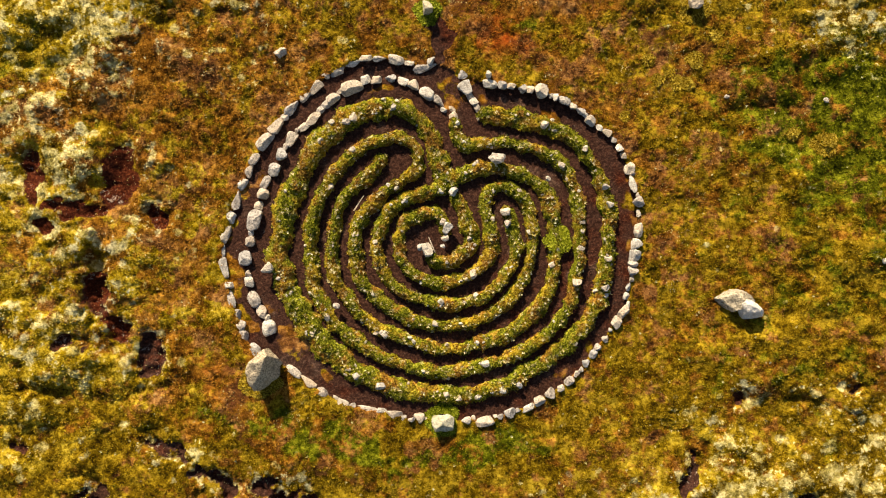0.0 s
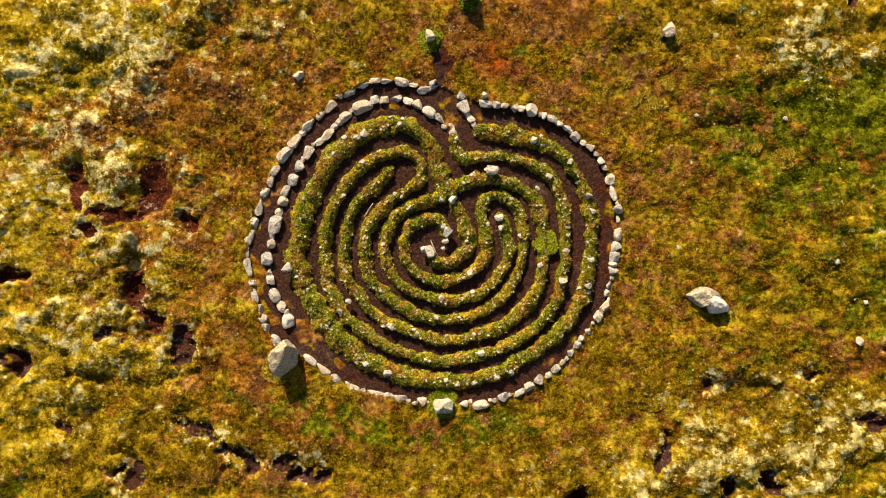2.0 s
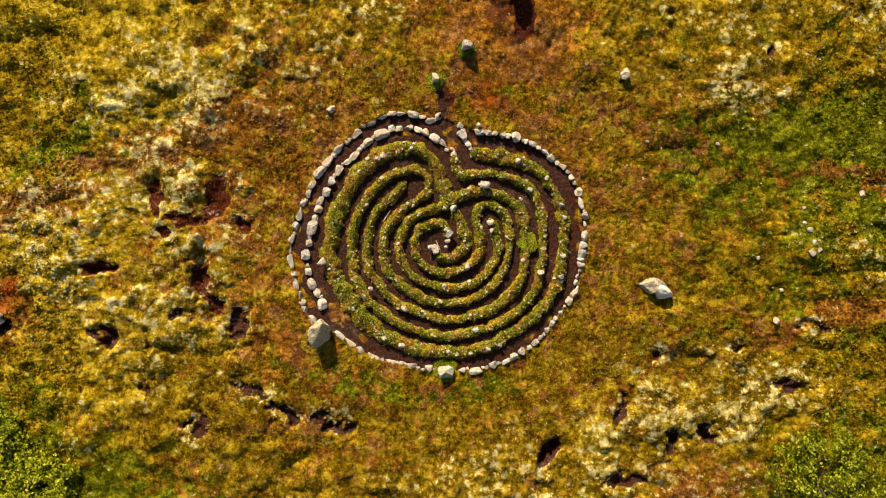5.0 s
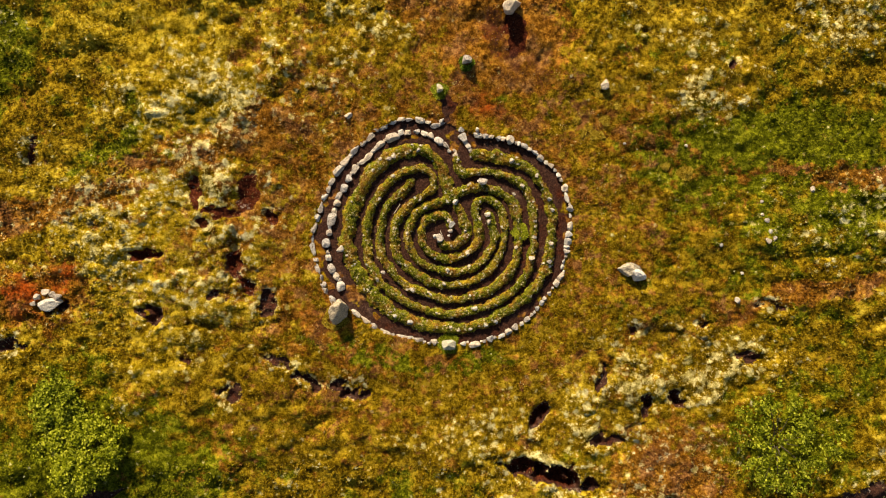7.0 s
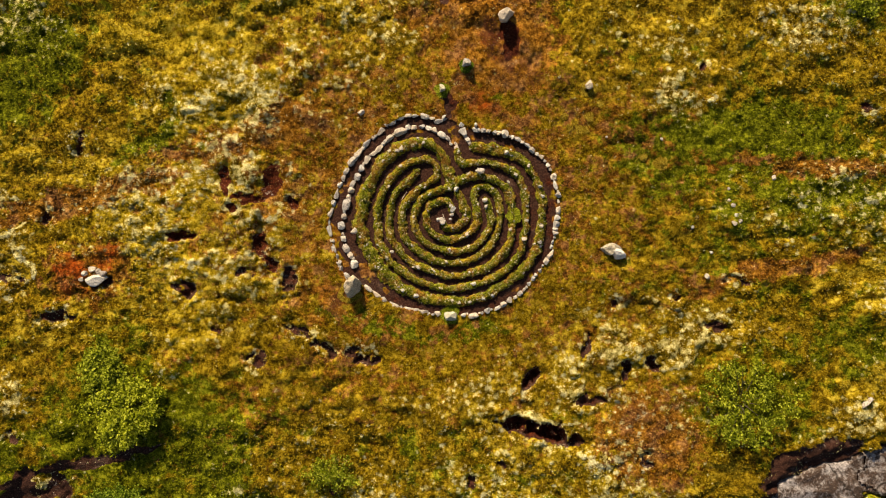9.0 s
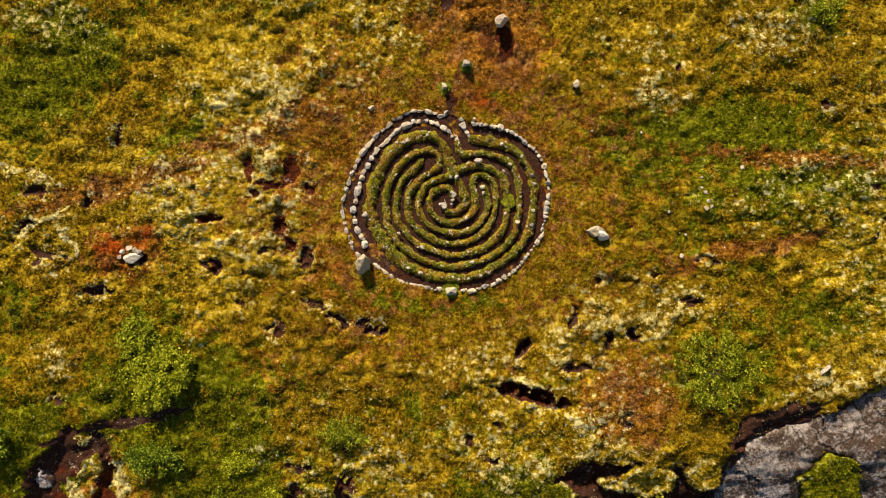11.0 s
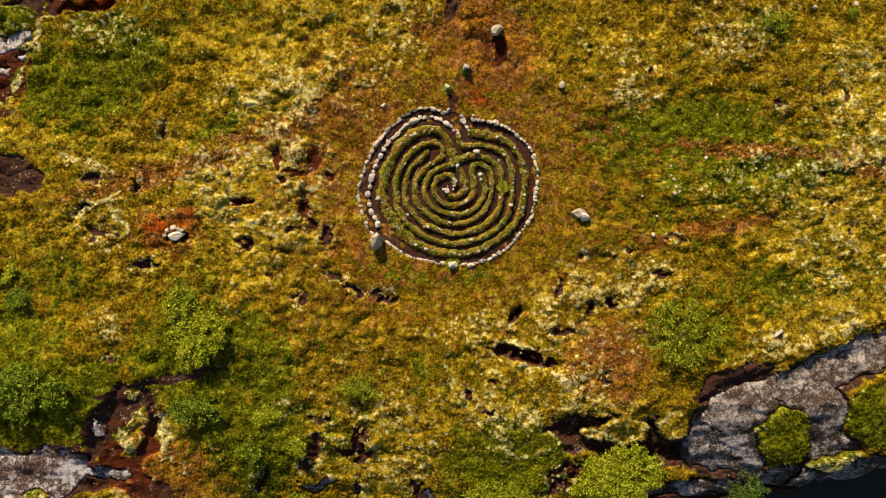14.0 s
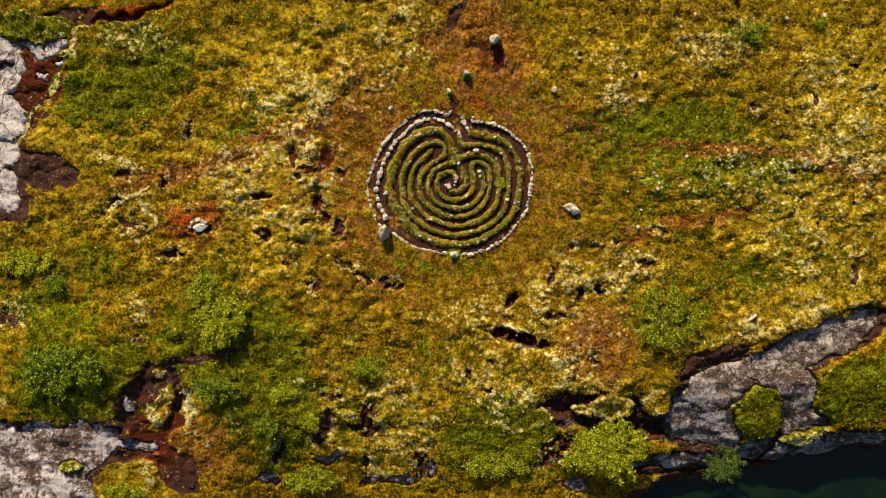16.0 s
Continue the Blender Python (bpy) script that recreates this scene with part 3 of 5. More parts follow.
# ---- making meshes ----
def mesh_of(name, verts, faces, material, smooth=True):
    """A mesh from arrays of points and of faces with the same number of corners."""
    me = bpy.data.meshes.new(name)
    n, k = faces.shape
    me.vertices.add(len(verts))
    me.vertices.foreach_set("co", np.ascontiguousarray(verts, np.float32).ravel())
    me.loops.add(n * k)
    me.loops.foreach_set("vertex_index", np.ascontiguousarray(faces, np.int32).ravel())
    me.polygons.add(n)
    me.polygons.foreach_set("loop_start", np.arange(0, n * k, k, dtype=np.int32))
    me.polygons.foreach_set("use_smooth", np.full(n, smooth))
    me.update(calc_edges=True)
    me.validate()
    me.materials.append(material)
    return me


def paint(me, name, *channels):
    layer = me.attributes.new(name, "FLOAT_COLOR", "POINT")
    rgba = np.ones((len(me.vertices), 4), np.float32)
    for k, c in enumerate(channels):
        rgba[:, k] = c
    layer.data.foreach_set("color", rgba.ravel())


def grid_faces(nx, ny):
    i = np.arange((nx - 1) * (ny - 1))
    a = i // (nx - 1) * nx + i % (nx - 1)
    return np.stack([a, a + 1, a + nx + 1, a + nx], 1)


def part(name, me, parent, label=""):
    ob = new(name, me)
    ob.parent = parent
    return tagged(ob, label)


# ---- materials ----
class Shader:
    """A material under construction."""

    def __init__(self, name, roughness=0.8, specular=0.25):
        self.material = bpy.data.materials.new(name)
        self.material.use_nodes = True
        self.tree = self.material.node_tree
        self.surface = self.tree.nodes["Principled BSDF"]
        self.surface.inputs["Roughness"].default_value = roughness
        self.surface.inputs["Specular IOR Level"].default_value = specular
        self.place = self.tree.nodes.new("ShaderNodeNewGeometry").outputs["Position"]

    def put(self, socket, value):
        if isinstance(value, bpy.types.NodeSocket):
            self.tree.links.new(value, socket)
        else:
            socket.default_value = value

    def noise(self, scale, detail=3.0, rough=0.55, where=None):
        n = self.tree.nodes.new("ShaderNodeTexNoise")
        n.inputs["Scale"].default_value, n.inputs["Detail"].default_value, n.inputs["Roughness"].default_value = scale, detail, rough
        self.tree.links.new(where or self.place, n.inputs["Vector"])
        return n.outputs["Fac"]

    def cells(self, scale):
        n = self.tree.nodes.new("ShaderNodeTexVoronoi")
        n.inputs["Scale"].default_value = scale
        self.tree.links.new(self.place, n.inputs["Vector"])
        return n.outputs["Distance"]

    def math(self, kind, a, b=0.0, clamp=False):
        n = self.tree.nodes.new("ShaderNodeMath")
        n.operation, n.use_clamp = kind, clamp
        self.put(n.inputs[0], a), self.put(n.inputs[1], b)
        return n.outputs[0]

    def ramp(self, value, *stops):
        n = self.tree.nodes.new("ShaderNodeValToRGB")
        e = n.color_ramp.elements
        while len(e) < len(stops):
            e.new(0.5)
        for k, (at, colour) in enumerate(stops):
            e[k].position, e[k].color = at, (*colour, 1)
        self.put(n.inputs[0], value)
        return n.outputs[0]

    def mix(self, fac, a, b):
        n = self.tree.nodes.new("ShaderNodeMix")
        n.data_type = "RGBA"
        self.put(n.inputs[0], fac)
        for socket, v in ((n.inputs[6], a), (n.inputs[7], b)):
            self.put(socket, v if isinstance(v, bpy.types.NodeSocket) else (*v, 1))
        return n.outputs[2]

    def layer(self, name):
        n = self.tree.nodes.new("ShaderNodeAttribute")
        n.attribute_name = name
        s = self.tree.nodes.new("ShaderNodeSeparateColor")
        self.tree.links.new(n.outputs["Color"], s.inputs[0])
        return s.outputs[0], s.outputs[1], s.outputs[2]

    def blotch(self, amount, noise_value, middle=0.62, gain=7.0, sway=1.1):
        """0 to 1: where an amount, made uneven by a noise, passes the middle."""
        uneven = self.math("MULTIPLY", self.math("SUBTRACT", noise_value, 0.5), sway)
        v = self.math("SUBTRACT", self.math("ADD", amount, uneven), middle)
        return self.math("ADD", self.math("MULTIPLY", v, gain), 0.5, True)

    def bump(self, height, strength, distance):
        n = self.tree.nodes.new("ShaderNodeBump")
        n.inputs["Strength"].default_value, n.inputs["Distance"].default_value = strength, distance
        self.put(n.inputs["Height"], height)
        self.tree.links.new(n.outputs[0], self.surface.inputs["Normal"])

    def random_island(self):
        return self.tree.nodes.new("ShaderNodeNewGeometry").outputs["Random Per Island"]

    def random_object(self):
        return self.tree.nodes.new("ShaderNodeObjectInfo").outputs["Random"]

    def done(self, colour):
        self.put(self.surface.inputs["Base Color"], colour)
        return self.material


def cover_colour(s, speck):
    """The colour of what grows on a place; speck, from 0 to 1, is the tone of the single leaf."""
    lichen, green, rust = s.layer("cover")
    soil, gold, red = s.layer("bare")
    mid, knots = s.noise(1.9, 5, 0.65), s.noise(6.5, 4, 0.65)
    tone = s.math("ADD", s.math("MULTIPLY", speck, 0.40), s.math("ADD", s.math("MULTIPLY", knots, 0.48), s.math("MULTIPLY", mid, 0.40)))
    tone = s.math("SUBTRACT", tone, 0.142)
    olive = s.ramp(tone, (0.37, (0.028, 0.016, 0.001)), (0.48, (0.142, 0.090, 0.004)), (0.60, (0.42, 0.295, 0.024)))
    bright = s.ramp(tone, (0.37, (0.062, 0.043, 0.002)), (0.48, (0.240, 0.164, 0.006)), (0.60, (0.55, 0.42, 0.048)))
    moss = s.ramp(tone, (0.37, (0.018, 0.022, 0.001)), (0.49, (0.072, 0.084, 0.003)), (0.62, (0.28, 0.29, 0.020)))
    heath = s.ramp(tone, (0.37, (0.040, 0.013, 0.002)), (0.49, (0.185, 0.070, 0.008)), (0.62, (0.50, 0.235, 0.042)))
    heather = s.ramp(tone, (0.37, (0.038, 0.012, 0.007)), (0.49, (0.175, 0.068, 0.028)), (0.62, (0.46, 0.235, 0.11)))
    heath = s.mix(s.ramp(s.noise(1.1, 5, 0.65), (0.48, (0, 0, 0)), (0.60, (0.8, 0.8, 0.8))), heath, heather)
    pale = s.ramp(tone, (0.35, (0.17, 0.14, 0.03)), (0.47, (0.46, 0.40, 0.13)), (0.58, (0.81, 0.755, 0.42)))
    ashen = s.ramp(tone, (0.35, (0.16, 0.15, 0.065)), (0.60, (0.68, 0.68, 0.46)))
    pale = s.mix(s.ramp(s.noise(1.2, 3), (0.52, (0, 0, 0)), (0.64, (1, 1, 1))), pale, ashen)
    ember = s.ramp(tone, (0.36, (0.08, 0.012, 0.003)), (0.60, (0.42, 0.085, 0.012)))
    c = s.mix(s.blotch(gold, mid, 0.55, 4.0, 2.0), olive, bright)
    c = s.mix(s.blotch(green, s.noise(1.5, 6, 0.7), 0.46, 4.2, 2.4), c, moss)
    c = s.mix(s.math("MULTIPLY", s.blotch(rust, s.noise(2.3, 6, 0.72), 0.58, 3.8, 2.8), 0.88), c, heath)
    tufty = s.math("ADD", s.math("MULTIPLY", s.noise(3.0, 6, 0.72), 0.70), s.math("MULTIPLY", s.math("SUBTRACT", 0.95, s.cells(2.9)), 0.30))
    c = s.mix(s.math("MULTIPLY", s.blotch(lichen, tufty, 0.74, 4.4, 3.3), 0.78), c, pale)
    tips = s.blotch(s.math("MULTIPLY", lichen, 0.8), s.noise(6.5, 4, 0.7), 0.84, 8.0, 3.0)
    c = s.mix(s.math("MULTIPLY", tips, 0.85), c, pale)
    c = s.mix(s.blotch(red, mid, 0.75, 2.4, 1.6), c, ember)
    return c, soil, red


def ground_material():
    s = Shader("moss and heath", 0.95, 0.05)
    fine, grain = s.noise(17, 3, 0.6), s.noise(42, 2, 0.7)
    leafy = s.math("ADD", s.math("MULTIPLY", fine, 0.6), s.math("MULTIPLY", grain, 0.4))
    c, soil, red = cover_colour(s, leafy)
    earth = s.ramp(leafy, (0.30, (0.010, 0.005, 0.005)), (0.50, (0.044, 0.020, 0.015)), (0.70, (0.14, 0.068, 0.048)))
    gravel = s.ramp(leafy, (0.32, (0.05, 0.035, 0.028)), (0.50, (0.15, 0.10, 0.08)), (0.66, (0.34, 0.27, 0.23)))
    earth = s.mix(s.ramp(s.noise(0.9, 5, 0.7), (0.56, (0, 0, 0)), (0.68, (0.3, 0.3, 0.3))), earth, gravel)
    rusty = s.ramp(leafy, (0.32, (0.016, 0.003, 0.002)), (0.50, (0.060, 0.013, 0.006)), (0.68, (0.19, 0.055, 0.022)))
    earth = s.mix(s.blotch(red, s.noise(2.0, 4), 0.34, 3.5, 1.0), earth, rusty)
    earth = s.mix(s.ramp(s.noise(6, 5, 0.8), (0.68, (0, 0, 0)), (0.71, (0.7, 0.7, 0.7))), earth, (0.40, 0.35, 0.32))
    away = s.tree.nodes.new("ShaderNodeVectorMath")
    away.operation = "LENGTH"
    s.tree.links.new(s.place, away.inputs[0])
    chips = s.math("MULTIPLY", s.blotch(s.noise(1.3, 3), s.noise(7, 5, 0.8), 0.80, 12.0, 1.6), s.math("GREATER_THAN", away.outputs["Value"], 6.0))
    earth = s.mix(s.math("MULTIPLY", chips, 0.8), earth, (0.52, 0.44, 0.38))
    c = s.mix(s.blotch(soil, fine, 0.5, 5.0, 0.6), c, earth)
    s.bump(s.math("ADD", leafy, s.math("MULTIPLY", s.noise(5, 3), 0.8)), 0.9, 0.05)
    return s.done(c)


def shine_through(s, colour, share):
    bend = s.tree.nodes.new("ShaderNodeBsdfTranslucent")
    s.tree.links.new(colour, bend.inputs[0])
    both = s.tree.nodes.new("ShaderNodeMixShader")
    both.inputs[0].default_value = share
    s.tree.links.new(s.surface.outputs[0], both.inputs[1])
    s.tree.links.new(bend.outputs[0], both.inputs[2])
    s.tree.links.new(both.outputs[0], s.tree.nodes["Material Output"].inputs[0])
    return s.done(colour)


def cover_material():
    s = Shader("heath and lichen leaves", 0.85, 0.05)
    colour, soil, red = cover_colour(s, s.math("ADD", s.math("MULTIPLY", s.random_island(), 0.49), 0.275))
    return shine_through(s, colour, 0.22)


def tuft_material(name, dark, middle, light, through_light=0.25, scale=1.7, single=0.6):
    s = Shader(name, 0.8, 0.06)
    tone = s.math("ADD", s.math("MULTIPLY", s.random_island(), single), s.math("MULTIPLY", s.noise(scale, 4), 1 - single))
    return shine_through(s, s.ramp(tone, (0.24, dark), (0.50, middle), (0.74, light)), through_light)


def bank_material(name, share):
    """Turf of moss, golden heath and brown stalks in patches."""
    s = Shader(name, 0.85, 0.05)
    speck = s.math("ADD", s.math("MULTIPLY", s.random_island(), 0.36), s.math("MULTIPLY", s.noise(14, 4), 0.64)) if share else s.noise(22, 4)
    mossy = s.ramp(speck, (0.28, (0.028, 0.034, 0.003)), (0.50, (0.125, 0.138, 0.008)), (0.72, (0.46, 0.46, 0.060)))
    golden = s.ramp(speck, (0.28, (0.09, 0.056, 0.005)), (0.50, (0.35, 0.235, 0.016)), (0.74, (0.66, 0.53, 0.10)))
    brown = s.ramp(speck, (0.28, (0.065, 0.026, 0.006)), (0.50, (0.26, 0.125, 0.018)), (0.74, (0.54, 0.37, 0.10)))
    cream = s.ramp(speck, (0.28, (0.14, 0.12, 0.05)), (0.50, (0.42, 0.37, 0.18)), (0.74, (0.72, 0.67, 0.44)))
    c = s.mix(s.ramp(s.noise(1.6, 4, 0.65), (0.49, (0, 0, 0)), (0.60, (0.9, 0.9, 0.9))), mossy, golden)
    c = s.mix(s.ramp(s.noise(2.6, 4, 0.65), (0.50, (0, 0, 0)), (0.62, (1, 1, 1))), c, brown)
    c = s.mix(s.ramp(s.noise(5.5, 4, 0.7), (0.60, (0, 0, 0)), (0.67, (0.7, 0.7, 0.7))), c, cream)
    if share:
        return shine_through(s, c, share)
    s.bump(speck, 0.7, 0.04)
    return s.done(c)


def stone_material(name, dark, light, spot, size=9.0):
    s = Shader(name, 0.75, 0.3)
    grain = s.noise(size * 3.5, 4, 0.65)
    patch = s.noise(size * 0.6, 4, 0.6)
    c = s.mix(s.ramp(grain, (0.35, (0, 0, 0)), (0.62, (1, 1, 1))), dark, light)
    warm = s.mix(s.random_object(), (0.94, 0.97, 1.0), (1.0, 0.85, 0.70))
    tint = s.tree.nodes.new("ShaderNodeMix")
    tint.data_type, tint.blend_type = "RGBA", "MULTIPLY"
    tint.inputs[0].default_value = 0.8
    s.put(tint.inputs[6], c), s.put(tint.inputs[7], warm)
    c = s.mix(s.blotch(patch, grain, 0.66, 6.0, 0.5), tint.outputs[2], spot)
    s.bump(s.math("ADD", grain, patch), 0.7, 0.035)
    return s.done(c)


def bedrock_material(name, low, middle, high, stain, stains):
    s = Shader(name, 0.8, 0.3)
    shifted = s.tree.nodes.new("ShaderNodeMapping")
    shifted.inputs["Location"].default_value = (31.0, 17.0, 5.0)
    s.tree.links.new(s.place, shifted.inputs["Vector"])
    big, mid, grain = s.noise(0.75, 6, 0.7), s.noise(3.6, 9, 0.82), s.noise(9, 8, 0.86)
    grey = s.ramp(grain, (0.40, low), (0.50, middle), (0.60, high))
    dark = s.ramp(grain, (0.36, (0.014, 0.009, 0.007)), (0.52, stain), (0.68, tuple(2.4 * v for v in stain)))
    patch = s.math("ADD", s.math("MULTIPLY", mid, 0.5), s.math("MULTIPLY", big, 0.5))
    c = s.mix(s.ramp(patch, (stains - 0.03, (0, 0, 0)), (stains + 0.03, (1, 1, 1))), grey, dark)
    c = s.mix(s.ramp(s.noise(10, 6, 0.8), (0.57, (0, 0, 0)), (0.65, (0.75, 0.75, 0.75))), c, tuple(1.1 * v for v in high))
    c = s.mix(s.ramp(s.noise(8, 5, 0.78, shifted.outputs[0]), (0.61, (0, 0, 0)), (0.64, (0.85, 0.85, 0.85))), c, (0.016, 0.012, 0.010))
    v = s.tree.nodes.new("ShaderNodeTexVoronoi")
    v.feature = "DISTANCE_TO_EDGE"
    v.inputs["Scale"].default_value = 0.28
    wander = s.tree.nodes.new("ShaderNodeVectorMath")
    wander.operation = "MULTIPLY_ADD"
    wander.inputs[1].default_value = (0.9, 0.9, 0.9)
    n = s.tree.nodes.new("ShaderNodeTexNoise")
    n.inputs["Scale"].default_value, n.inputs["Detail"].default_value = 1.6, 5
    s.tree.links.new(s.place, n.inputs["Vector"])
    s.tree.links.new(n.outputs["Color"], wander.inputs[0])
    s.tree.links.new(s.place, wander.inputs[2])
    s.tree.links.new(wander.outputs[0], v.inputs["Vector"])
    crack = s.ramp(v.outputs["Distance"], (0.0, (1, 1, 1)), (0.016, (0, 0, 0)))
    c = s.mix(crack, c, (0.02, 0.014, 0.010))
    s.bump(s.math("ADD", mid, s.math("MULTIPLY", grain, 0.5)), 0.9, 0.10)
    return s.done(c)


GROUND = ground_material()
SLAB = bedrock_material("pale lavender-grey granite", (0.34, 0.325, 0.36), (0.54, 0.52, 0.585), (0.76, 0.74, 0.81), (0.085, 0.044, 0.032), 0.487)
SLAB_WHITE = bedrock_material("near-white granite", (0.24, 0.225, 0.245), (0.50, 0.48, 0.53), (0.74, 0.73, 0.79), (0.085, 0.028, 0.014), 0.53)
LEDGE = bedrock_material("dark lichened granite", (0.055, 0.048, 0.054), (0.29, 0.27, 0.31), (0.74, 0.71, 0.79), (0.030, 0.019, 0.014), 0.475)
LEDGE_PINK = bedrock_material("pinkish-grey granite", (0.13, 0.115, 0.115), (0.36, 0.33, 0.34), (0.64, 0.60, 0.61), (0.080, 0.050, 0.038), 0.495)
STONE_WHITE = stone_material("fresh white granite", (0.46, 0.45, 0.44), (0.84, 0.83, 0.82), (0.40, 0.37, 0.32))
STONE_PALE = stone_material("pale granite", (0.30, 0.28, 0.25), (0.77, 0.74, 0.69), (0.17, 0.15, 0.12))
STONE_GREY = stone_material("grey granite", (0.17, 0.165, 0.165), (0.58, 0.57, 0.57), (0.10, 0.092, 0.075), 6.0)
STONE_MOSSY = stone_material("mossed granite", (0.26, 0.25, 0.18), (0.60, 0.58, 0.48), (0.20, 0.20, 0.05), 6.0)
STONE_TAN = stone_material("tan weathered granite", (0.13, 0.115, 0.088), (0.64, 0.58, 0.46), (0.10, 0.092, 0.072), 6.5)
TURF, LEAF_BANK = bank_material("bank turf", 0.0), bank_material("bank leaves", 0.25)
LEAF_COVER = cover_material()
LEAF_PALE = tuft_material("pale lichen", (0.30, 0.24, 0.08), (0.58, 0.50, 0.24), (0.85, 0.79, 0.55), 0.1)
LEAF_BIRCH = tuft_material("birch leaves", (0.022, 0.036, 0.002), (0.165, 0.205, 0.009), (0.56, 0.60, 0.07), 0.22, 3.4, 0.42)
# brighter copy of the birch leaves, with sunlight put into the colour
LEAF_BRIGHT = tuft_material("birch leaves with sunlight in the colour", (0.030, 0.048, 0.002), (0.225, 0.265, 0.011), (0.66, 0.69, 0.08), 0.25, 3.4, 0.42)
LEAF_GOLD = tuft_material("golden grass", (0.10, 0.06, 0.004), (0.36, 0.25, 0.015), (0.68, 0.53, 0.09))
# darker copy for the ledge birch; the cliff's shade is in its colour
LEAF_SHADE = tuft_material("birch leaves with shade in the colour", (0.008, 0.020, 0.004), (0.045, 0.085, 0.014), (0.17, 0.26, 0.06))
LEAF_BIRCH_DARK = tuft_material("willow leaves", (0.010, 0.026, 0.002), (0.085, 0.14, 0.008), (0.40, 0.50, 0.06), 0.22, 3.4, 0.42)


def bark_material():
    s = Shader("dark bark", 0.85, 0.2)
    return s.done(s.ramp(s.noise(30, 4), (0.35, (0.035, 0.025, 0.018)), (0.65, (0.16, 0.13, 0.10))))


def water_material():
    s = Shader("dark water", 0.12, 0.5)
    s.bump(s.noise(5, 3), 0.25, 0.03)
    return s.done(s.ramp(s.noise(0.35, 4), (0.35, (0.002, 0.008, 0.007)), (0.65, (0.006, 0.014, 0.006))))


BARK, WATER = bark_material(), water_material()


# ---- the ground, one sheet to the horizon ----
def lines(low, high, near_low, near_high, fine, coarse):
    """Grid lines: close together over the stone ring, wider outside, then out to the horizon."""
    inner = np.arange(near_low, near_high, fine)
    left, right = np.arange(near_low - coarse, low, -coarse)[::-1], np.arange(near_high, high, coarse)
    far = 0.4 * 1.45 ** np.arange(1, 20)
    return np.concatenate([low - np.cumsum(far)[::-1], left, inner, right, high + np.cumsum(far)])


def build_ground():
    gx, gy = lines(-28.5, 27.5, -6.0, 6.0, 0.035, 0.075), lines(-20.0, 12.5, -5.0, 5.6, 0.035, 0.075)
    x, y = (a.ravel() for a in np.meshgrid(gx, gy))
    f = fields(x, y)
    me = mesh_of("ground", np.stack([x, y, f["z"]], 1), grid_faces(len(gx), len(gy)), GROUND)
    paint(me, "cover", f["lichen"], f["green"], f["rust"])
    paint(me, "bare", f["soil"], f["gold"], f["red"])
    return tagged(new("ground", me), "tundra ground of olive moss, rusty heath, pale lichen and peat hollows", "ground", kind="structure")


build_ground()


def build_outcrop(rows, material, label):
    a = np.array([r[:4] for r in rows])
    reach = a[:, 2:].max(1) + 0.8
    gx = np.arange((a[:, 0] - reach).min(), (a[:, 0] + reach).max(), 0.11)
    gy = np.arange((a[:, 1] - reach).min(), (a[:, 1] + reach).max(), 0.11)
    x, y = (v.ravel() for v in np.meshgrid(gx, gy))
    f = fields(x, y)
    relief = 0.10 * rough(x * 0.8 + y * 0.3, y * 1.6, 61, 4) + 0.05 * np.abs(rough(x * 2.1, y * 3.3, 66, 3)) + 0.22 * f["fall"] * rough(x * 0.7, y * 3.5, 69, 3)
    z = f["land"] + relief - (0.24 if material is LEDGE and len(rows) > 1 else 0.06) - 0.45 * (1 - step(0.05, 0.9, f["rock"]))
    faces = grid_faces(len(gx), len(gy))
    faces = faces[(f["rock"][faces] > 0.02).any(1)]
    # the rock is split by frost into slabs, each a little higher, lower or more tilted than the next
    g = np.random.default_rng(len(rows) * 7 + 1)
    points = np.stack([x, y, z], 1)
    middle = points[faces].mean(1)[:, :2]
    seeds = middle[g.choice(len(middle), max(2, int(len(middle) * 0.0121 / 7)), replace=False)]
    wander = middle + 0.45 * np.stack([rough(middle[:, 0] * 0.9, middle[:, 1] * 0.9, 71), rough(middle[:, 0] * 0.9, middle[:, 1] * 0.9, 75)], 1)
    owner = np.argmin(((wander[:, None] - seeds) ** 2 * np.array([1.0, 2.2])).sum(-1), 1)
    outcrop = tagged(new("granite_outcrop"), label, "rock")
    for k, seed in enumerate(seeds):
        own = faces[owner == k]
        label_of = np.arange(len(points))
        for _ in range(400):
            low = label_of[own].min(1)
            before = label_of.copy()
            np.minimum.at(label_of, own.ravel(), np.repeat(low, 4))
            if (before == label_of).all():
                break
        piece = label_of[own[:, 0]]
        for one in np.unique(piece):
            quads = own[piece == one]
            if len(quads) < 14:
                continue
            used, index = np.unique(quads, return_inverse=True)
            p = points[used].copy()
            tilt = g.uniform(-0.035, 0.035, 2)
            p[:, 2] += g.uniform(-0.05, 0.05) + (p[:, 0] - seed[0]) * tilt[0] + (p[:, 1] - seed[1]) * tilt[1]
            part("slab", mesh_of("slab", p, index.reshape(quads.shape), LEDGE_PINK if material is LEDGE and len(rows) > 1 and seed[1] > -13.2 + 0.42 * (seed[0] - 14.5) else material), outcrop)
    return outcrop


build_outcrop(ROCKS_EAST, LEDGE, "grey lichened granite ledge at the edge of the water")
build_outcrop([r for r in ROCKS_WEST if r[1] < -10], SLAB, "flat pale grey granite slab with dark lichen patches")
build_outcrop([r for r in ROCKS_WEST if r[1] > -10 and r[2] > 0.1], SLAB_WHITE, "pale granite slab breaking through rusty peat")
for row in ROCKS_SMALL:
    build_outcrop([row], SLAB, "small grey granite hump in the moss")

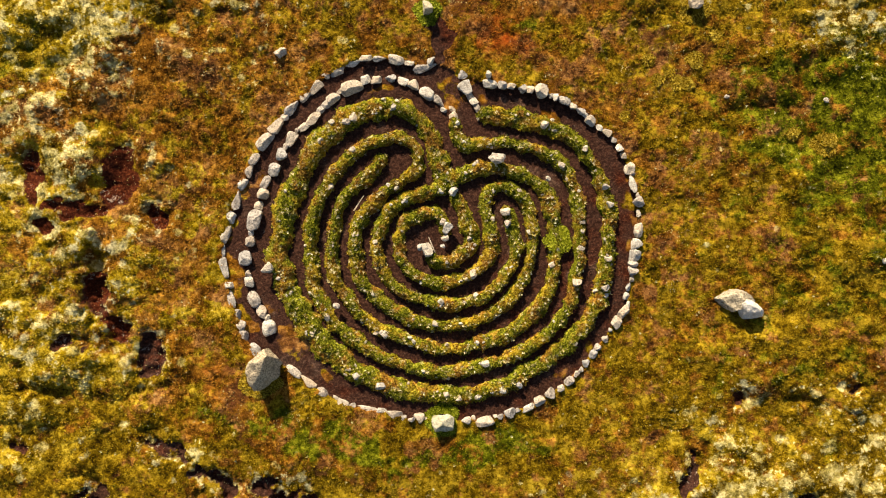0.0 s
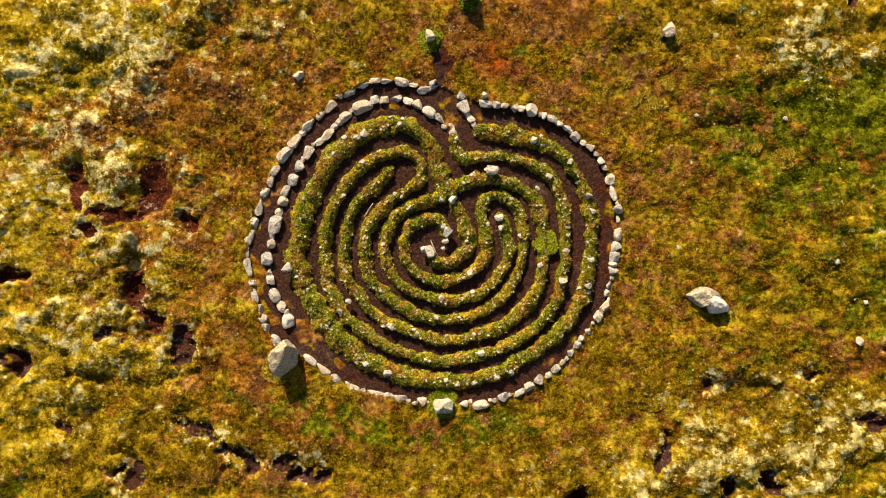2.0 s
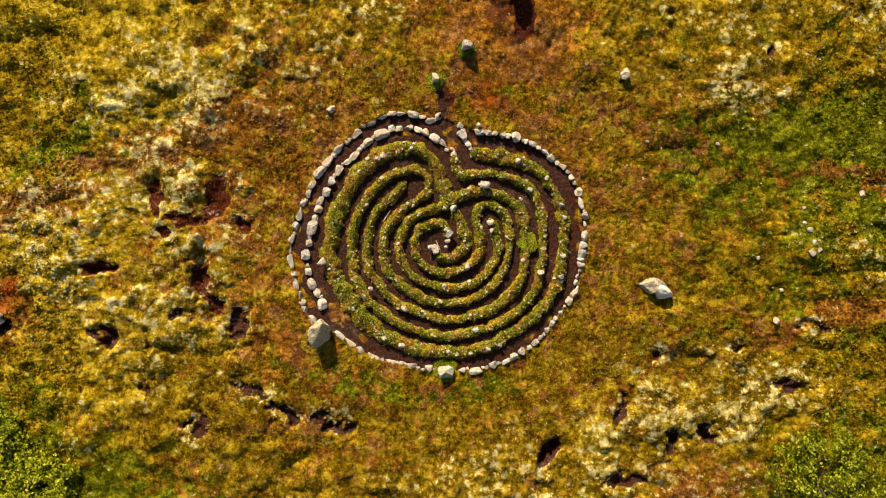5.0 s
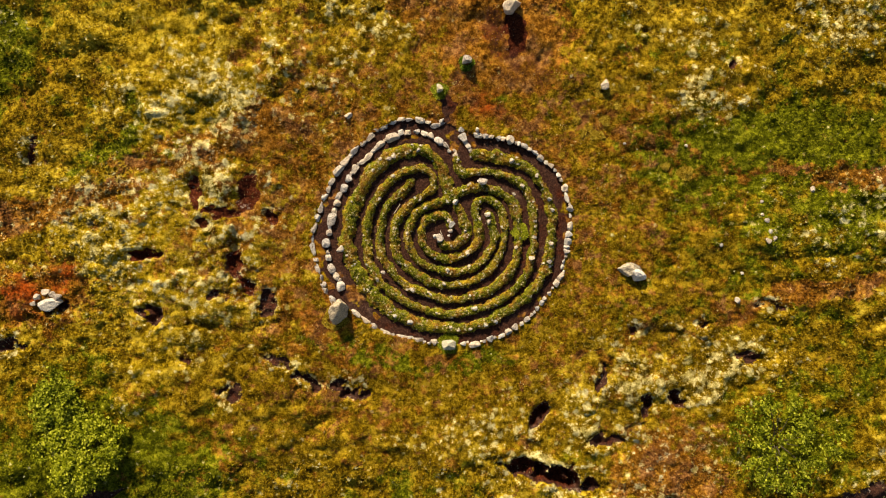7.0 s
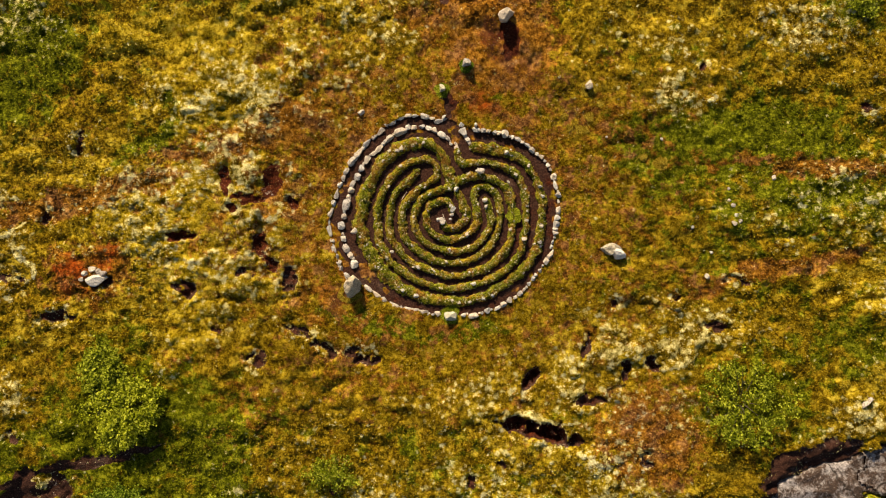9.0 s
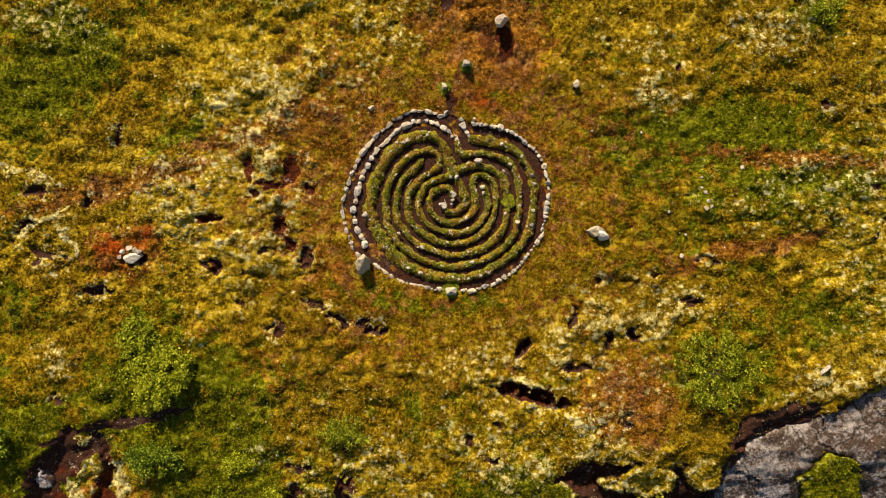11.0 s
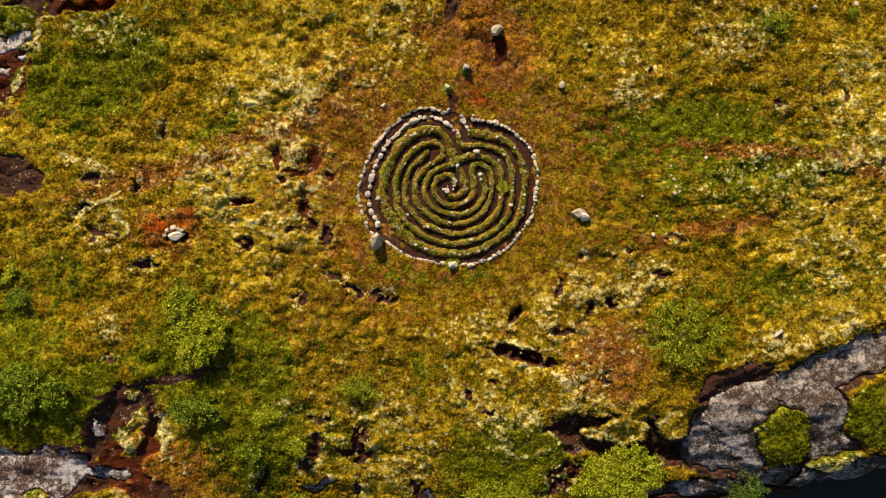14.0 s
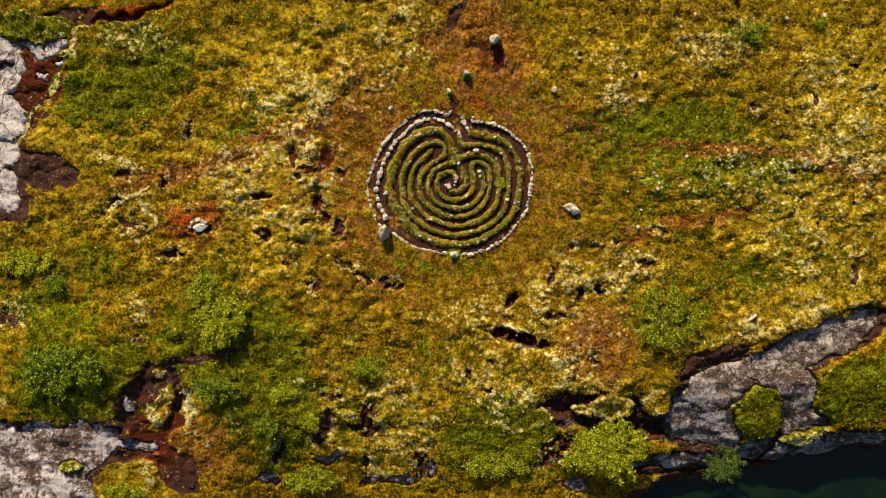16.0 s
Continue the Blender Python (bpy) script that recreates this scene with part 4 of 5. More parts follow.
gx, gy = np.arange(-900, 901, 60.0), np.arange(-900, 901, 60.0)
wx, wy = (v.ravel() for v in np.meshgrid(gx, gy))
tagged(new("water", mesh_of("water", np.stack([wx, wy, 0 * wx + WATER_Z], 1), grid_faces(len(gx), len(gy)), WATER)), "dark green water below the granite ledge", "water", kind="structure")


# ---- stones ----
def stone_mesh(name, seed, detail, material, cuts=7):
    """A stone one metre each way: a ball cut flat by planes, its edges worn."""
    r = random.Random(seed)
    bm = bmesh.new()
    bmesh.ops.create_icosphere(bm, subdivisions=detail, radius=0.62)
    for v in bm.verts:
        v.co = Vector([math.copysign(abs(c) ** 0.8, c) * 0.58 for c in v.co])
    planes = [(Vector((r.gauss(0, 1), r.gauss(0, 1), r.gauss(0, 1))).normalized(), r.uniform(0.19, 0.37)) for _ in range(cuts + 2)]
    for v in bm.verts:
        for n, d in planes:
            over = v.co.dot(n) - d
            if over > 0:
                v.co -= n * over * 0.98
        v.co += v.co.normalized() * 0.03 * noise.noise(v.co * 3.1 + Vector((seed, 0, 0))) + v.co.normalized() * 0.02 * noise.noise(v.co * 9 + Vector((seed, 3, 0)))
    low, high = [[f(v.co[k] for v in bm.verts) for k in range(3)] for f in (min, max)]
    for v in bm.verts:
        for k in range(3):
            v.co[k] = (v.co[k] - low[k]) / (high[k] - low[k]) - 0.5
    for f in bm.faces:
        f.smooth = False
    me = bpy.data.meshes.new(name)
    bm.to_mesh(me)
    bm.free()
    me.materials.append(material)
    return me


STONES = [stone_mesh("stone", 11 + k, 3, STONE_PALE if k % 4 else STONE_GREY) for k in range(9)]
PEBBLES = [stone_mesh("stone", 41 + k, 3, STONE_PALE, 6) for k in range(5)]


def set_stone(me, x, y, length, width, height, turn, label, group, sink=0.3, name="stone", base=None, lean=(0, 0)):
    ob = new(name, me)
    z = (ground_z(x, y) if base is None else base) + height * (0.5 - sink)
    ob.matrix_basis = pose(x, y, z, lean[0], lean[1], turn) @ Matrix.Diagonal((length, width, height, 1))
    return tagged(ob, label, "stone", group)


def stone_row(rows, rng, label, group):
    p = np.array(rows)[:, :2]
    for k, (x, y, length, width) in enumerate(rows):
        before, after = p[max(k - 1, 0)], p[min(k + 1, len(p) - 1)]
        turn = math.degrees(math.atan2(after[1] - before[1], after[0] - before[0]))
        height = min(max(0.75 * width, 0.09), 0.20) * rng.uniform(0.85, 1.2)
        set_stone(rng.choice(STONES), x, y, length * 1.08, width * 1.12, height, turn + rng.uniform(-9, 9) + rng.choice((0, 180)), label, group, 0.2,
                  lean=(rng.uniform(-7, 7), rng.uniform(-7, 7)))


rng = random.Random(5)
for row in (ROW_NORTHWEST + ROW_WEST, ROW_SOUTH, ROW_SOUTHEAST + ROW_EAST + ROW_NORTHEAST):
    stone_row(row, rng, "pale weathered granite stone set in the ring's outer row", "stones of the outer row")
stone_row(ROW_WITHIN + ROW_WITHIN_WEST, rng, "pale weathered granite stone set in the ring's second row", "stones of the second row")
stone_row(ROW_GATE, rng, "pale granite stone beside the gap of the ring", "stones at the gap")
set_stone(STONES[2], 1.06, 4.04, 0.16, 0.14, 0.26, 70, "small pale stone standing upright by the outer row", "", 0.2)


def boulder(seed, x, y, length, width, height, turn, label, material, sink=0.25):
    return set_stone(stone_mesh("boulder", seed, 5, material, 15), x, y, length, width, height, turn, label, "", sink, "boulder")


boulder(96, -4.12, -2.80, 0.92, 0.68, 0.98, 58, "large tan-grey weathered boulder closing the stone row", STONE_TAN)
boulder(73, 0.02, -4.02, 0.52, 0.48, 0.40, 20, "pale mossy boulder in the southern stone row", STONE_MOSSY)
boulder(105, 2.30, 8.60, 0.74, 0.62, 0.95, 15, "tall pale grey boulder casting a long shadow on bare peat", STONE_PALE)
boulder(75, 5.79, 5.68, 0.30, 0.40, 0.42, 10, "small pale boulder in rusty heath", STONE_PALE)
boulder(76, 0.64, 6.60, 0.40, 0.38, 0.45, 40, "small grey boulder tufted with moss", STONE_GREY)
boulder(77, -0.36, 5.58, 0.26, 0.36, 0.42, 0, "small mossy boulder near the gap of the ring", STONE_MOSSY)
boulder(78, -14.93, -2.55, 1.00, 0.50, 0.45, 10, "pale boulder ringed by red heath", STONE_PALE)
boulder(79, 17.48, -7.62, 0.64, 0.28, 0.30, 35, "grey angular stone lying in olive moss", STONE_GREY)
boulder(80, -3.77, 4.56, 0.30, 0.22, 0.20, 30, "small pale stone in rusty heath", STONE_PALE)


def split_boulder(x, y, label):
    """A tan boulder from whose foot a white block has broken."""
    root = tagged(new("boulder"), label, "stone")
    root.matrix_basis = pose(x, y, ground_z(x, y))
    for name, seed, dx, dy, size, turn, material, says in (
            ("back_slab", 92, -0.12, 0.10, (0.92, 0.56, 0.60), -24, STONE_TAN, "tan weathered slab"),
            ("broken_block", 57, 0.13, -0.10, (0.62, 0.46, 0.78), -38, STONE_WHITE, "white broken face"),
            ("chip", 59, 0.36, -0.20, (0.28, 0.24, 0.46), 10, STONE_WHITE, "")):
        ob = part(name, stone_mesh(name, seed, 5, material, 8), root, says)
        ob.matrix_basis = pose(dx, dy, size[2] * 0.30, 4, -5, turn) @ Matrix.Diagonal((*size, 1))
    return root


split_boulder(6.93, -1.30, "large tan boulder with a white broken face, alone in rusty heath")


# ---- turf banks of the labyrinth ----
def along(points, gap):
    """Evenly spaced places on a smooth line through the points, and the line's direction at each."""
    p = np.array(points, float)
    p = np.concatenate([[2 * p[0] - p[1]], p, [2 * p[-1] - p[-2]]])
    t = np.linspace(0, 1, 24, endpoint=False)[:, None]
    out = []
    for a, b, c, d in zip(p[:-3], p[1:-2], p[2:-1], p[3:]):
        out.append(0.5 * (2 * b + (c - a) * t + (2 * a - 5 * b + 4 * c - d) * t ** 2 + (3 * b - a - 3 * c + d) * t ** 3))
    q = np.concatenate(out + [p[-2:-1]])
    s = np.concatenate([[0], np.cumsum(np.hypot(*np.diff(q, axis=0).T))])
    at = np.linspace(0, s[-1], int(s[-1] / gap) + 2)
    q = np.stack([np.interp(at, s, q[:, 0]), np.interp(at, s, q[:, 1])], 1)
    way = np.gradient(q, axis=0)
    return q, way / np.hypot(way[:, 0], way[:, 1])[:, None], at


def blades(x, y, z, rng, size, rise, count, lean=1.0, thin=1.0):
    """Tufts of narrow leaves, each leaf one triangle."""
    n = len(x)
    turn = rng.uniform(0, 2 * np.pi, (n, 1)) + np.arange(count) * 2 * np.pi / count + rng.uniform(-0.5, 0.5, (n, count))
    reach = size[:, None] * rng.uniform(0.55, 1.15, (n, count)) * lean
    wide = size[:, None] * rng.uniform(0.22, 0.40, (n, count)) * thin
    up = size[:, None] * rise * rng.uniform(0.5, 1.3, (n, count))
    c, s = np.cos(turn), np.sin(turn)
    foot = 0.10 * reach
    verts = np.stack([
        np.stack([x[:, None] + c * foot - s * wide, y[:, None] + s * foot + c * wide, z[:, None] + up * 0.35], -1),
        np.stack([x[:, None] + c * foot + s * wide, y[:, None] + s * foot - c * wide, z[:, None] + up * 0.35], -1),
        np.stack([x[:, None] + c * reach, y[:, None] + s * reach, z[:, None] + up], -1)], 2)
    return verts.reshape(-1, 3), np.arange(n * count * 3).reshape(-1, 3)


def bank_height(u, q, v):
    return 0.19 * (1 - np.abs(u) ** 2.0) + 0.055 * rough(q * 4, v * 4, 91) + 0.025 * swell(q * 15, v * 15, 95)


def turf_bank(points, half, label, seed):
    mid, way, at = along(points, 0.04)
    side = np.stack([-way[:, 1], way[:, 0]], 1)
    u = np.linspace(-1, 1, 17)
    ends = np.clip(np.minimum(at, at[-1] - at) / 0.16, 0, 1) ** 0.5
    half = half * (0.98 - (0.055 if half > 0.2 else 0.0) * mid[:, 0])
    edge = [half * (1 + 0.22 * swell(at * 1.3, at * 0 + seed, 81 + k) + 0.26 * swell(at * 4.2, at * 0 + seed, 84 + k) + 0.14 * swell(at * 11, at * 0 + seed, 87 + k)) * (0.25 + 0.75 * ends) for k in (0, 1)]

    def at_place(k, w):
        """Places on the bank: the step along it, and how far to its right (minus) or left edge."""
        off = w * np.where(w < 0, edge[0][k], edge[1][k])
        x, y = mid[k, 0] + side[k, 0] * off, mid[k, 1] + side[k, 1] * off
        return x, y, -0.03 + bank_height(np.clip(w, -1, 1), x, y) * (0.35 + 0.65 * ends[k])

    k, w = np.meshgrid(np.arange(len(at)), u, indexing="ij")
    me = mesh_of("turf_bank", np.stack(at_place(k, w), -1).reshape(-1, 3), grid_faces(17, len(at)), TURF)
    bank = tagged(new("turf_bank", me), label, "turf bank", "banks of the labyrinth")
    g = np.random.default_rng(seed)
    n = int(at[-1] * half.mean() * 2 * 820)
    tx, ty, tz = at_place(g.integers(0, len(at), n), np.clip(g.normal(0, 0.55, n), -1.02, 1.02))
    v, f = blades(tx, ty, tz, g, g.uniform(0.14, 0.25, n) ** 2, 0.65, 5, thin=0.8)
    tagged(part("foliage", mesh_of("foliage", v, f, LEAF_BANK, False), bank, "small yellow-green heath leaves"), kind="stuff")
    n = int(at[-1] * 20)
    tx, ty, tz = at_place(g.integers(0, len(at), n), np.clip(g.normal(0, 0.45, n), -0.9, 0.9))
    v, f = blades(tx, ty, tz, g, g.uniform(0.15, 0.25, n) ** 2, 0.8, 6)
    tagged(part("lichen", mesh_of("lichen", v, f, LEAF_PALE, False), bank, "pale lichen specks"), kind="stuff")
    r = random.Random(seed)
    for _ in range(int(at[-1] * 1.6)):
        k, w, d = r.randrange(len(at)), r.uniform(-0.75, 0.75), r.choice((0.05, 0.06, 0.06, 0.07, 0.08, 0.09, 0.11, 0.13))
        x, y, z = (float(v[0]) for v in at_place(np.array([k]), np.array([w])))
        set_stone(r.choice(PEBBLES), x, y, d * r.uniform(1.0, 1.5), d, d * 0.8, r.uniform(0, 360), "small pale stone lodged in a turf bank", "stones in the banks", 0.3, base=z)
    return bank


turf_bank(BANK_OUTER, 0.24, "broad outermost turf bank of moss and heath", 3)
turf_bank(BANK_HEART, 0.175, "short turf bank curling round the middle", 4)
turf_bank(BANK_LONG + BANK_LONG_ON, 0.17, "long winding turf bank of moss and heath", 6)
turf_bank(BANK_STUB, 0.17, "turf bank with a blunt end, grown with moss", 7)
turf_bank(BANK_INNER, 0.165, "inner turf bank of moss and heath", 8)

LODGED = [
    (-2.08, 3.06, 0.2), (-2.25, 2.95, 0.17), (-1.16, 3.27, 0.17), (-4.05, -0.46, 0.26), (3.78, 1.44, 0.18), (3.86, 1.03, 0.16),
    (3.82, -0.22, 0.16), (3.76, -0.91, 0.18), (3.1, -0.78, 0.2), (2.43, 1.63, 0.12), (2.35, 2.88, 0.18), (0.08, 0.49, 0.24),
    (0.05, 0.25, 0.16), (0, 0.07, 0.11), (1.44, 0.86, 0.2), (1.49, 0.57, 0.18), (0.71, -0.58, 0.2), (0.24, 1.34, 0.2),
    (0.98, -2.66, 0.17), (1.38, -3.27, 0.17), (1.77, -3.16, 0.14), (0.81, -3.43, 0.14), (0.37, -3.48, 0.13), (-1.44, -3.17, 0.2),
    (-2.01, -2.94, 0.16), (-2.2, -2.79, 0.13), (-2.47, -1.31, 0.15), (-1.35, -1.97, 0.17), (-0.5, 0.05, 0.17),
]
for x, y, d in LODGED:
    set_stone(rng.choice(STONES), x, y, d * 1.15, d * 0.9, d * 0.8, rng.uniform(0, 360), "white stone resting on a turf bank", "stones in the banks", 0.25, base=0.14)
boulder(81, 1.24, 2.08, 0.40, 0.26, 0.30, -5, "grey cracked stone on a turf bank", STONE_GREY, -0.4)
boulder(82, -0.36, -0.02, 0.24, 0.34, 0.26, 20, "white stone at the middle of the labyrinth", STONE_PALE, -0.2)

for dx, dy, d in ((-0.45, 0.25, 0.22), (-0.15, 0.42, 0.26), (0.12, 0.36, 0.2), (0.3, 0.25, 0.3), (-0.6, 0.02, 0.18)):
    set_stone(rng.choice(STONES), -14.93 + dx, -2.5 + dy, d * 1.2, d, d * 0.8, rng.uniform(0, 360), "small pale stone heaped beside a boulder", "stones heaped by the boulder", 0.2)
STONES_EAST = [
    (11.75, 1.35, 0.16), (11.9, 0.66, 0.2), (12.12, -0.04, 0.24), (11.97, 0.24, 0.18), (10.15, -0.26, 0.16), (8.9, 3.46, 0.13),
    (6.58, 3.54, 0.12), (11.74, 0.87, 0.14), (11.01, -1.33, 0.15), (21.64, 10.15, 0.3), (19.47, 9.97, 0.26), (10.81, -2.33, 0.25),
    (13.68, 1.83, 0.25), (11.86, -0.09, 0.22), (24.65, -2.84, 0.2),
]
for x, y, d in STONES_EAST:
    set_stone(rng.choice(STONES), x, y, d * 1.0, d * 0.85, d * 0.6, rng.uniform(0, 360), "small pale stone in mossy ground", "loose stones", 0.35)


def cushion(x, y, across, label, material, seed, hole=0.0, name="moss_cushion"):
    """A low cushion of small leaves, with an open middle where a stone stands in it."""
    g = np.random.default_rng(seed)
    n = int(1500 * across * across) + 60
    a, r = g.uniform(0, 2 * np.pi, n), np.sqrt(g.uniform(hole * hole, 1, n)) * across * 0.5
    px, py = x + np.cos(a) * r * (1 + 0.2 * np.sin(3 * a + seed)), y + np.sin(a) * r
    pz = fields(px, py)["z"] + 0.10 * across * (1 - (2 * r / across) ** 2) + (0.12 if fields(np.array([x]), np.array([y]))["ring"][0] > 0.5 and hole == 0 else 0)
    v, f = blades(px, py, pz, g, g.uniform(0.03, 0.065, n), 0.45, 5)
    return tagged(new(name, mesh_of(name, v, f, material, False)), label, "moss", kind="")


cushion(0.00, -3.98, 0.76, "yellow-green moss cushion round a pale boulder", LEAF_BIRCH, 401, 0.45)
cushion(-0.36, 5.50, 0.60, "green moss cushion round a small boulder", LEAF_BIRCH, 402, 0.35)
cushion(0.64, 6.52, 0.56, "green moss cushion round a small boulder", LEAF_BIRCH_DARK, 403, 0.45)
cushion(5.80, 5.55, 0.66, "olive moss cushion round a small boulder", LEAF_GOLD, 404, 0.5)
cushion(-4.28, -3.02, 0.9, "golden moss cushion at the foot of a large boulder", LEAF_GOLD, 405, 0.6)
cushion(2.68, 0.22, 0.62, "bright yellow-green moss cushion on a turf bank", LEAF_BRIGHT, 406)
cushion(21.45, 9.6, 0.7, "green moss cushion beside a white stone", LEAF_BIRCH, 408)


GRASS = ((5.86, 4.40, 0.38), (4.82, 4.42, 0.28), (5.00, 3.94, 0.26), (5.45, 3.87, 0.36), (5.68, 3.84, 0.30), (4.25, 3.10, 0.24), (8.87, 2.42, 0.55), (8.15, 2.66, 0.30), (6.30, 4.95, 0.26), (5.25, 4.12, 0.22))
for k, (x, y, across) in enumerate(GRASS):
    tagged(cushion(x, y, across, "small golden grass tuft in rusty heath", LEAF_GOLD, 420 + k, name="grass_tuft"), category="grass", group="golden grass tufts")


def stick(x, y, z, length, turn, label):
    verts, faces = [], []
    for k, (t, r) in enumerate(((-0.5, 0.012), (-0.2, 0.016), (0.15, 0.014), (0.5, 0.008))):
        bow = 0.04 * length * math.sin(3 * t)
        verts += [(t * length, bow + r * math.cos(a), r * math.sin(a) + 0.02) for a in (0, 1.57, 3.14, 4.71)]
        if k:
            faces += [(4 * k - 4 + j, 4 * k - 4 + (j + 1) % 4, 4 * k + (j + 1) % 4, 4 * k + j) for j in range(4)]
    ob = new("stick", mesh_of("stick", np.array(verts), np.array(faces), STONE_PALE))
    ob.matrix_basis = pose(x, y, z, 0, 0, turn)
    return tagged(ob, label, "stick")


stick(-1.95, 1.06, 0.14, 0.42, 52, "bleached bare stick lying across a turf bank")
stick(-0.26, 0.10, 0.12, 0.40, -72, "bleached bare stick beside the middle stone")


# ---- low growth: uncountable tufts by kind ----
def scatter(n, low, high, seed):
    g = np.random.default_rng(seed)
    return g, g.uniform(low[0], high[0], n), g.uniform(low[1], high[1], n)


def low_growth():
    kinds = (("heath_tufts", "olive, golden and rusty tufts of low heath and moss", 0.55), ("lichen_tufts", "cream tufts of reindeer lichen", 0.5))
    made = {name: [] for name, _, _ in kinds}
    for n, low, high, size, seed in ((125000, (-28, -19.5), (27, 12), (0.045, 0.105), 101), (70000, (-10.6, -6.3), (10.6, 6.2), (0.020, 0.052), 102)):
        g, x, y = scatter(n, low, high, seed)
        f = fields(x, y)
        if seed == 101:
            s_in = (np.abs(x) < 12.0) & (np.abs(y) < 8.5)
        keep = (f["ring"] < 0.5) & (f["rock"] < 0.25) & (f["soil"] < g.uniform(0.1, 0.8, n)) & (f["fall"] < 0.25)
        strewn = (f["ring"] < 0.5) & (f["rock"] < 0.6) & (f["soil"] > 0.35) & (f["fall"] < 0.25) & (rough(x * 2.6, y * 2.6, 207, 4) + g.uniform(-0.5, 0.5, n) > 0.60)
        keep = keep | strewn
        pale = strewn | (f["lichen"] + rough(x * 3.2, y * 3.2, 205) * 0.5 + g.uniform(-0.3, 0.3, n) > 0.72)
        speck = g.uniform(0, 1, n) < 0.003 + 0.02 * f["lichen"]
        s = g.uniform(size[0], size[1], n)
        if seed == 101:
            s = np.where(s_in, s * 0.5, s)
        s = np.where(strewn, s * 0.4, s)
        for (name, _, rise), m in zip(kinds, (keep & ~pale, keep & pale)):
            v, faces = blades(x[m], y[m], f["z"][m], g, s[m], rise, 5)
            extra = [np.repeat(a[m], 15) for a in (np.maximum(f["lichen"], (speck | strewn) * 1.6), f["green"], f["rust"], f["soil"] * 0, f["gold"], f["red"])]
            made[name].append((v, faces, extra))
    for name, label, _ in kinds:
        shift = np.cumsum([0] + [len(v) for v, _, _ in made[name]])
        me = mesh_of(name, np.concatenate([v for v, _, _ in made[name]]), np.concatenate([f + d for (_, f, _), d in zip(made[name], shift)]), LEAF_COVER, False)
        a = [np.concatenate([e[k] for _, _, e in made[name]]) for k in range(6)]
        paint(me, "cover", *a[:3])
        paint(me, "bare", *a[3:])
        tagged(new(name, me), label, "tufts", kind="stuff")


low_growth()


# ---- shrubs ----
def limb(points, radii, sides=6):
    verts, faces = [], []
    for (x, y, z), r in zip(points, radii):
        for k in range(sides):
            a = 2 * math.pi * k / sides
            verts.append((x + r * math.cos(a), y + r * math.sin(a), z))
    for i in range(len(points) - 1):
        for k in range(sides):
            j = (k + 1) % sides
            faces.append((i * sides + k, i * sides + j, i * sides + sides + j, i * sides + sides + k))
    return mesh_of("limb", np.array(verts), np.array(faces), BARK)


def shrub(x, y, half_x, half_y, height, clumps, leaves, size, material, label, seed, category="shrub"):
    g = np.random.default_rng(seed)
    base = ground_z(x, y)
    root = tagged(new("shrub"), label, category)
    root.matrix_basis = pose(x, y, base)
    # clumps of leaves at the ends of the twigs, denser towards the top of an uneven dome
    a, r = g.uniform(0, 2 * np.pi, clumps), np.sqrt(g.uniform(0.02, 1, clumps))
    lump = 0.84 + 0.30 * swell(np.cos(a) * 2.2 + seed, np.sin(a) * 2.2, seed)
    cx, cy = np.cos(a) * r * half_x * lump, np.sin(a) * r * half_y * lump
    cz = height * (0.25 + 0.75 * np.sqrt(np.clip(1 - (r * 0.95) ** 2, 0, 1))) * g.uniform(0.5, 1.0, clumps)
    k = np.repeat(np.arange(clumps), int(leaves * 1.4))
    n = len(k)
    near = g.normal(0, 1, (n, 3)) * np.array([0.085, 0.085, 0.035]) * g.uniform(0.6, 1.5, clumps)[k, None]
    spray = g.uniform(-0.30, 0.22, n)[:, None] * np.stack([np.cos(a), np.sin(a), 0.35 + 0 * a], 1)[k]
    near = near + spray * (0.5 + 0.25 * height)
    p = np.stack([cx[k], cy[k], cz[k]], 1) + near
    p[:, 2] = np.maximum(p[:, 2], 0.05)
    t, tilt = g.uniform(0, 2 * np.pi, n), g.uniform(-0.45, 0.45, (n, 2))
    s = g.uniform(0.7, 1.5, n) * size * 0.95
    along_x, along_y = np.cos(t) * s, np.sin(t) * s
    v = np.stack([
        p + np.stack([-along_x, -along_y, -s * tilt[:, 0]], 1) * 0.5, p + np.stack([-along_y, along_x, s * tilt[:, 1]], 1) * 0.30,
        p + np.stack([along_x, along_y, s * tilt[:, 0]], 1) * 0.5, p + np.stack([along_y, -along_x, -s * tilt[:, 1]], 1) * 0.30], 1).reshape(-1, 3)
    part("crown", mesh_of("crown", v, np.arange(n * 4).reshape(-1, 4), material, False), root)
    order = np.argsort(-r)[:: max(1, clumps // 14)]
    for i in order:
        knee = (cx[i] * 0.35, cy[i] * 0.35, cz[i] * 0.5)
        part("stem", limb([(cx[i] * 0.06, cy[i] * 0.06, -0.1), knee, (cx[i] * 0.75, cy[i] * 0.75, cz[i] * 0.85), (cx[i], cy[i], cz[i])], [0.022 * height, 0.015 * height, 0.008 * height, 0.004]), root)
    return root


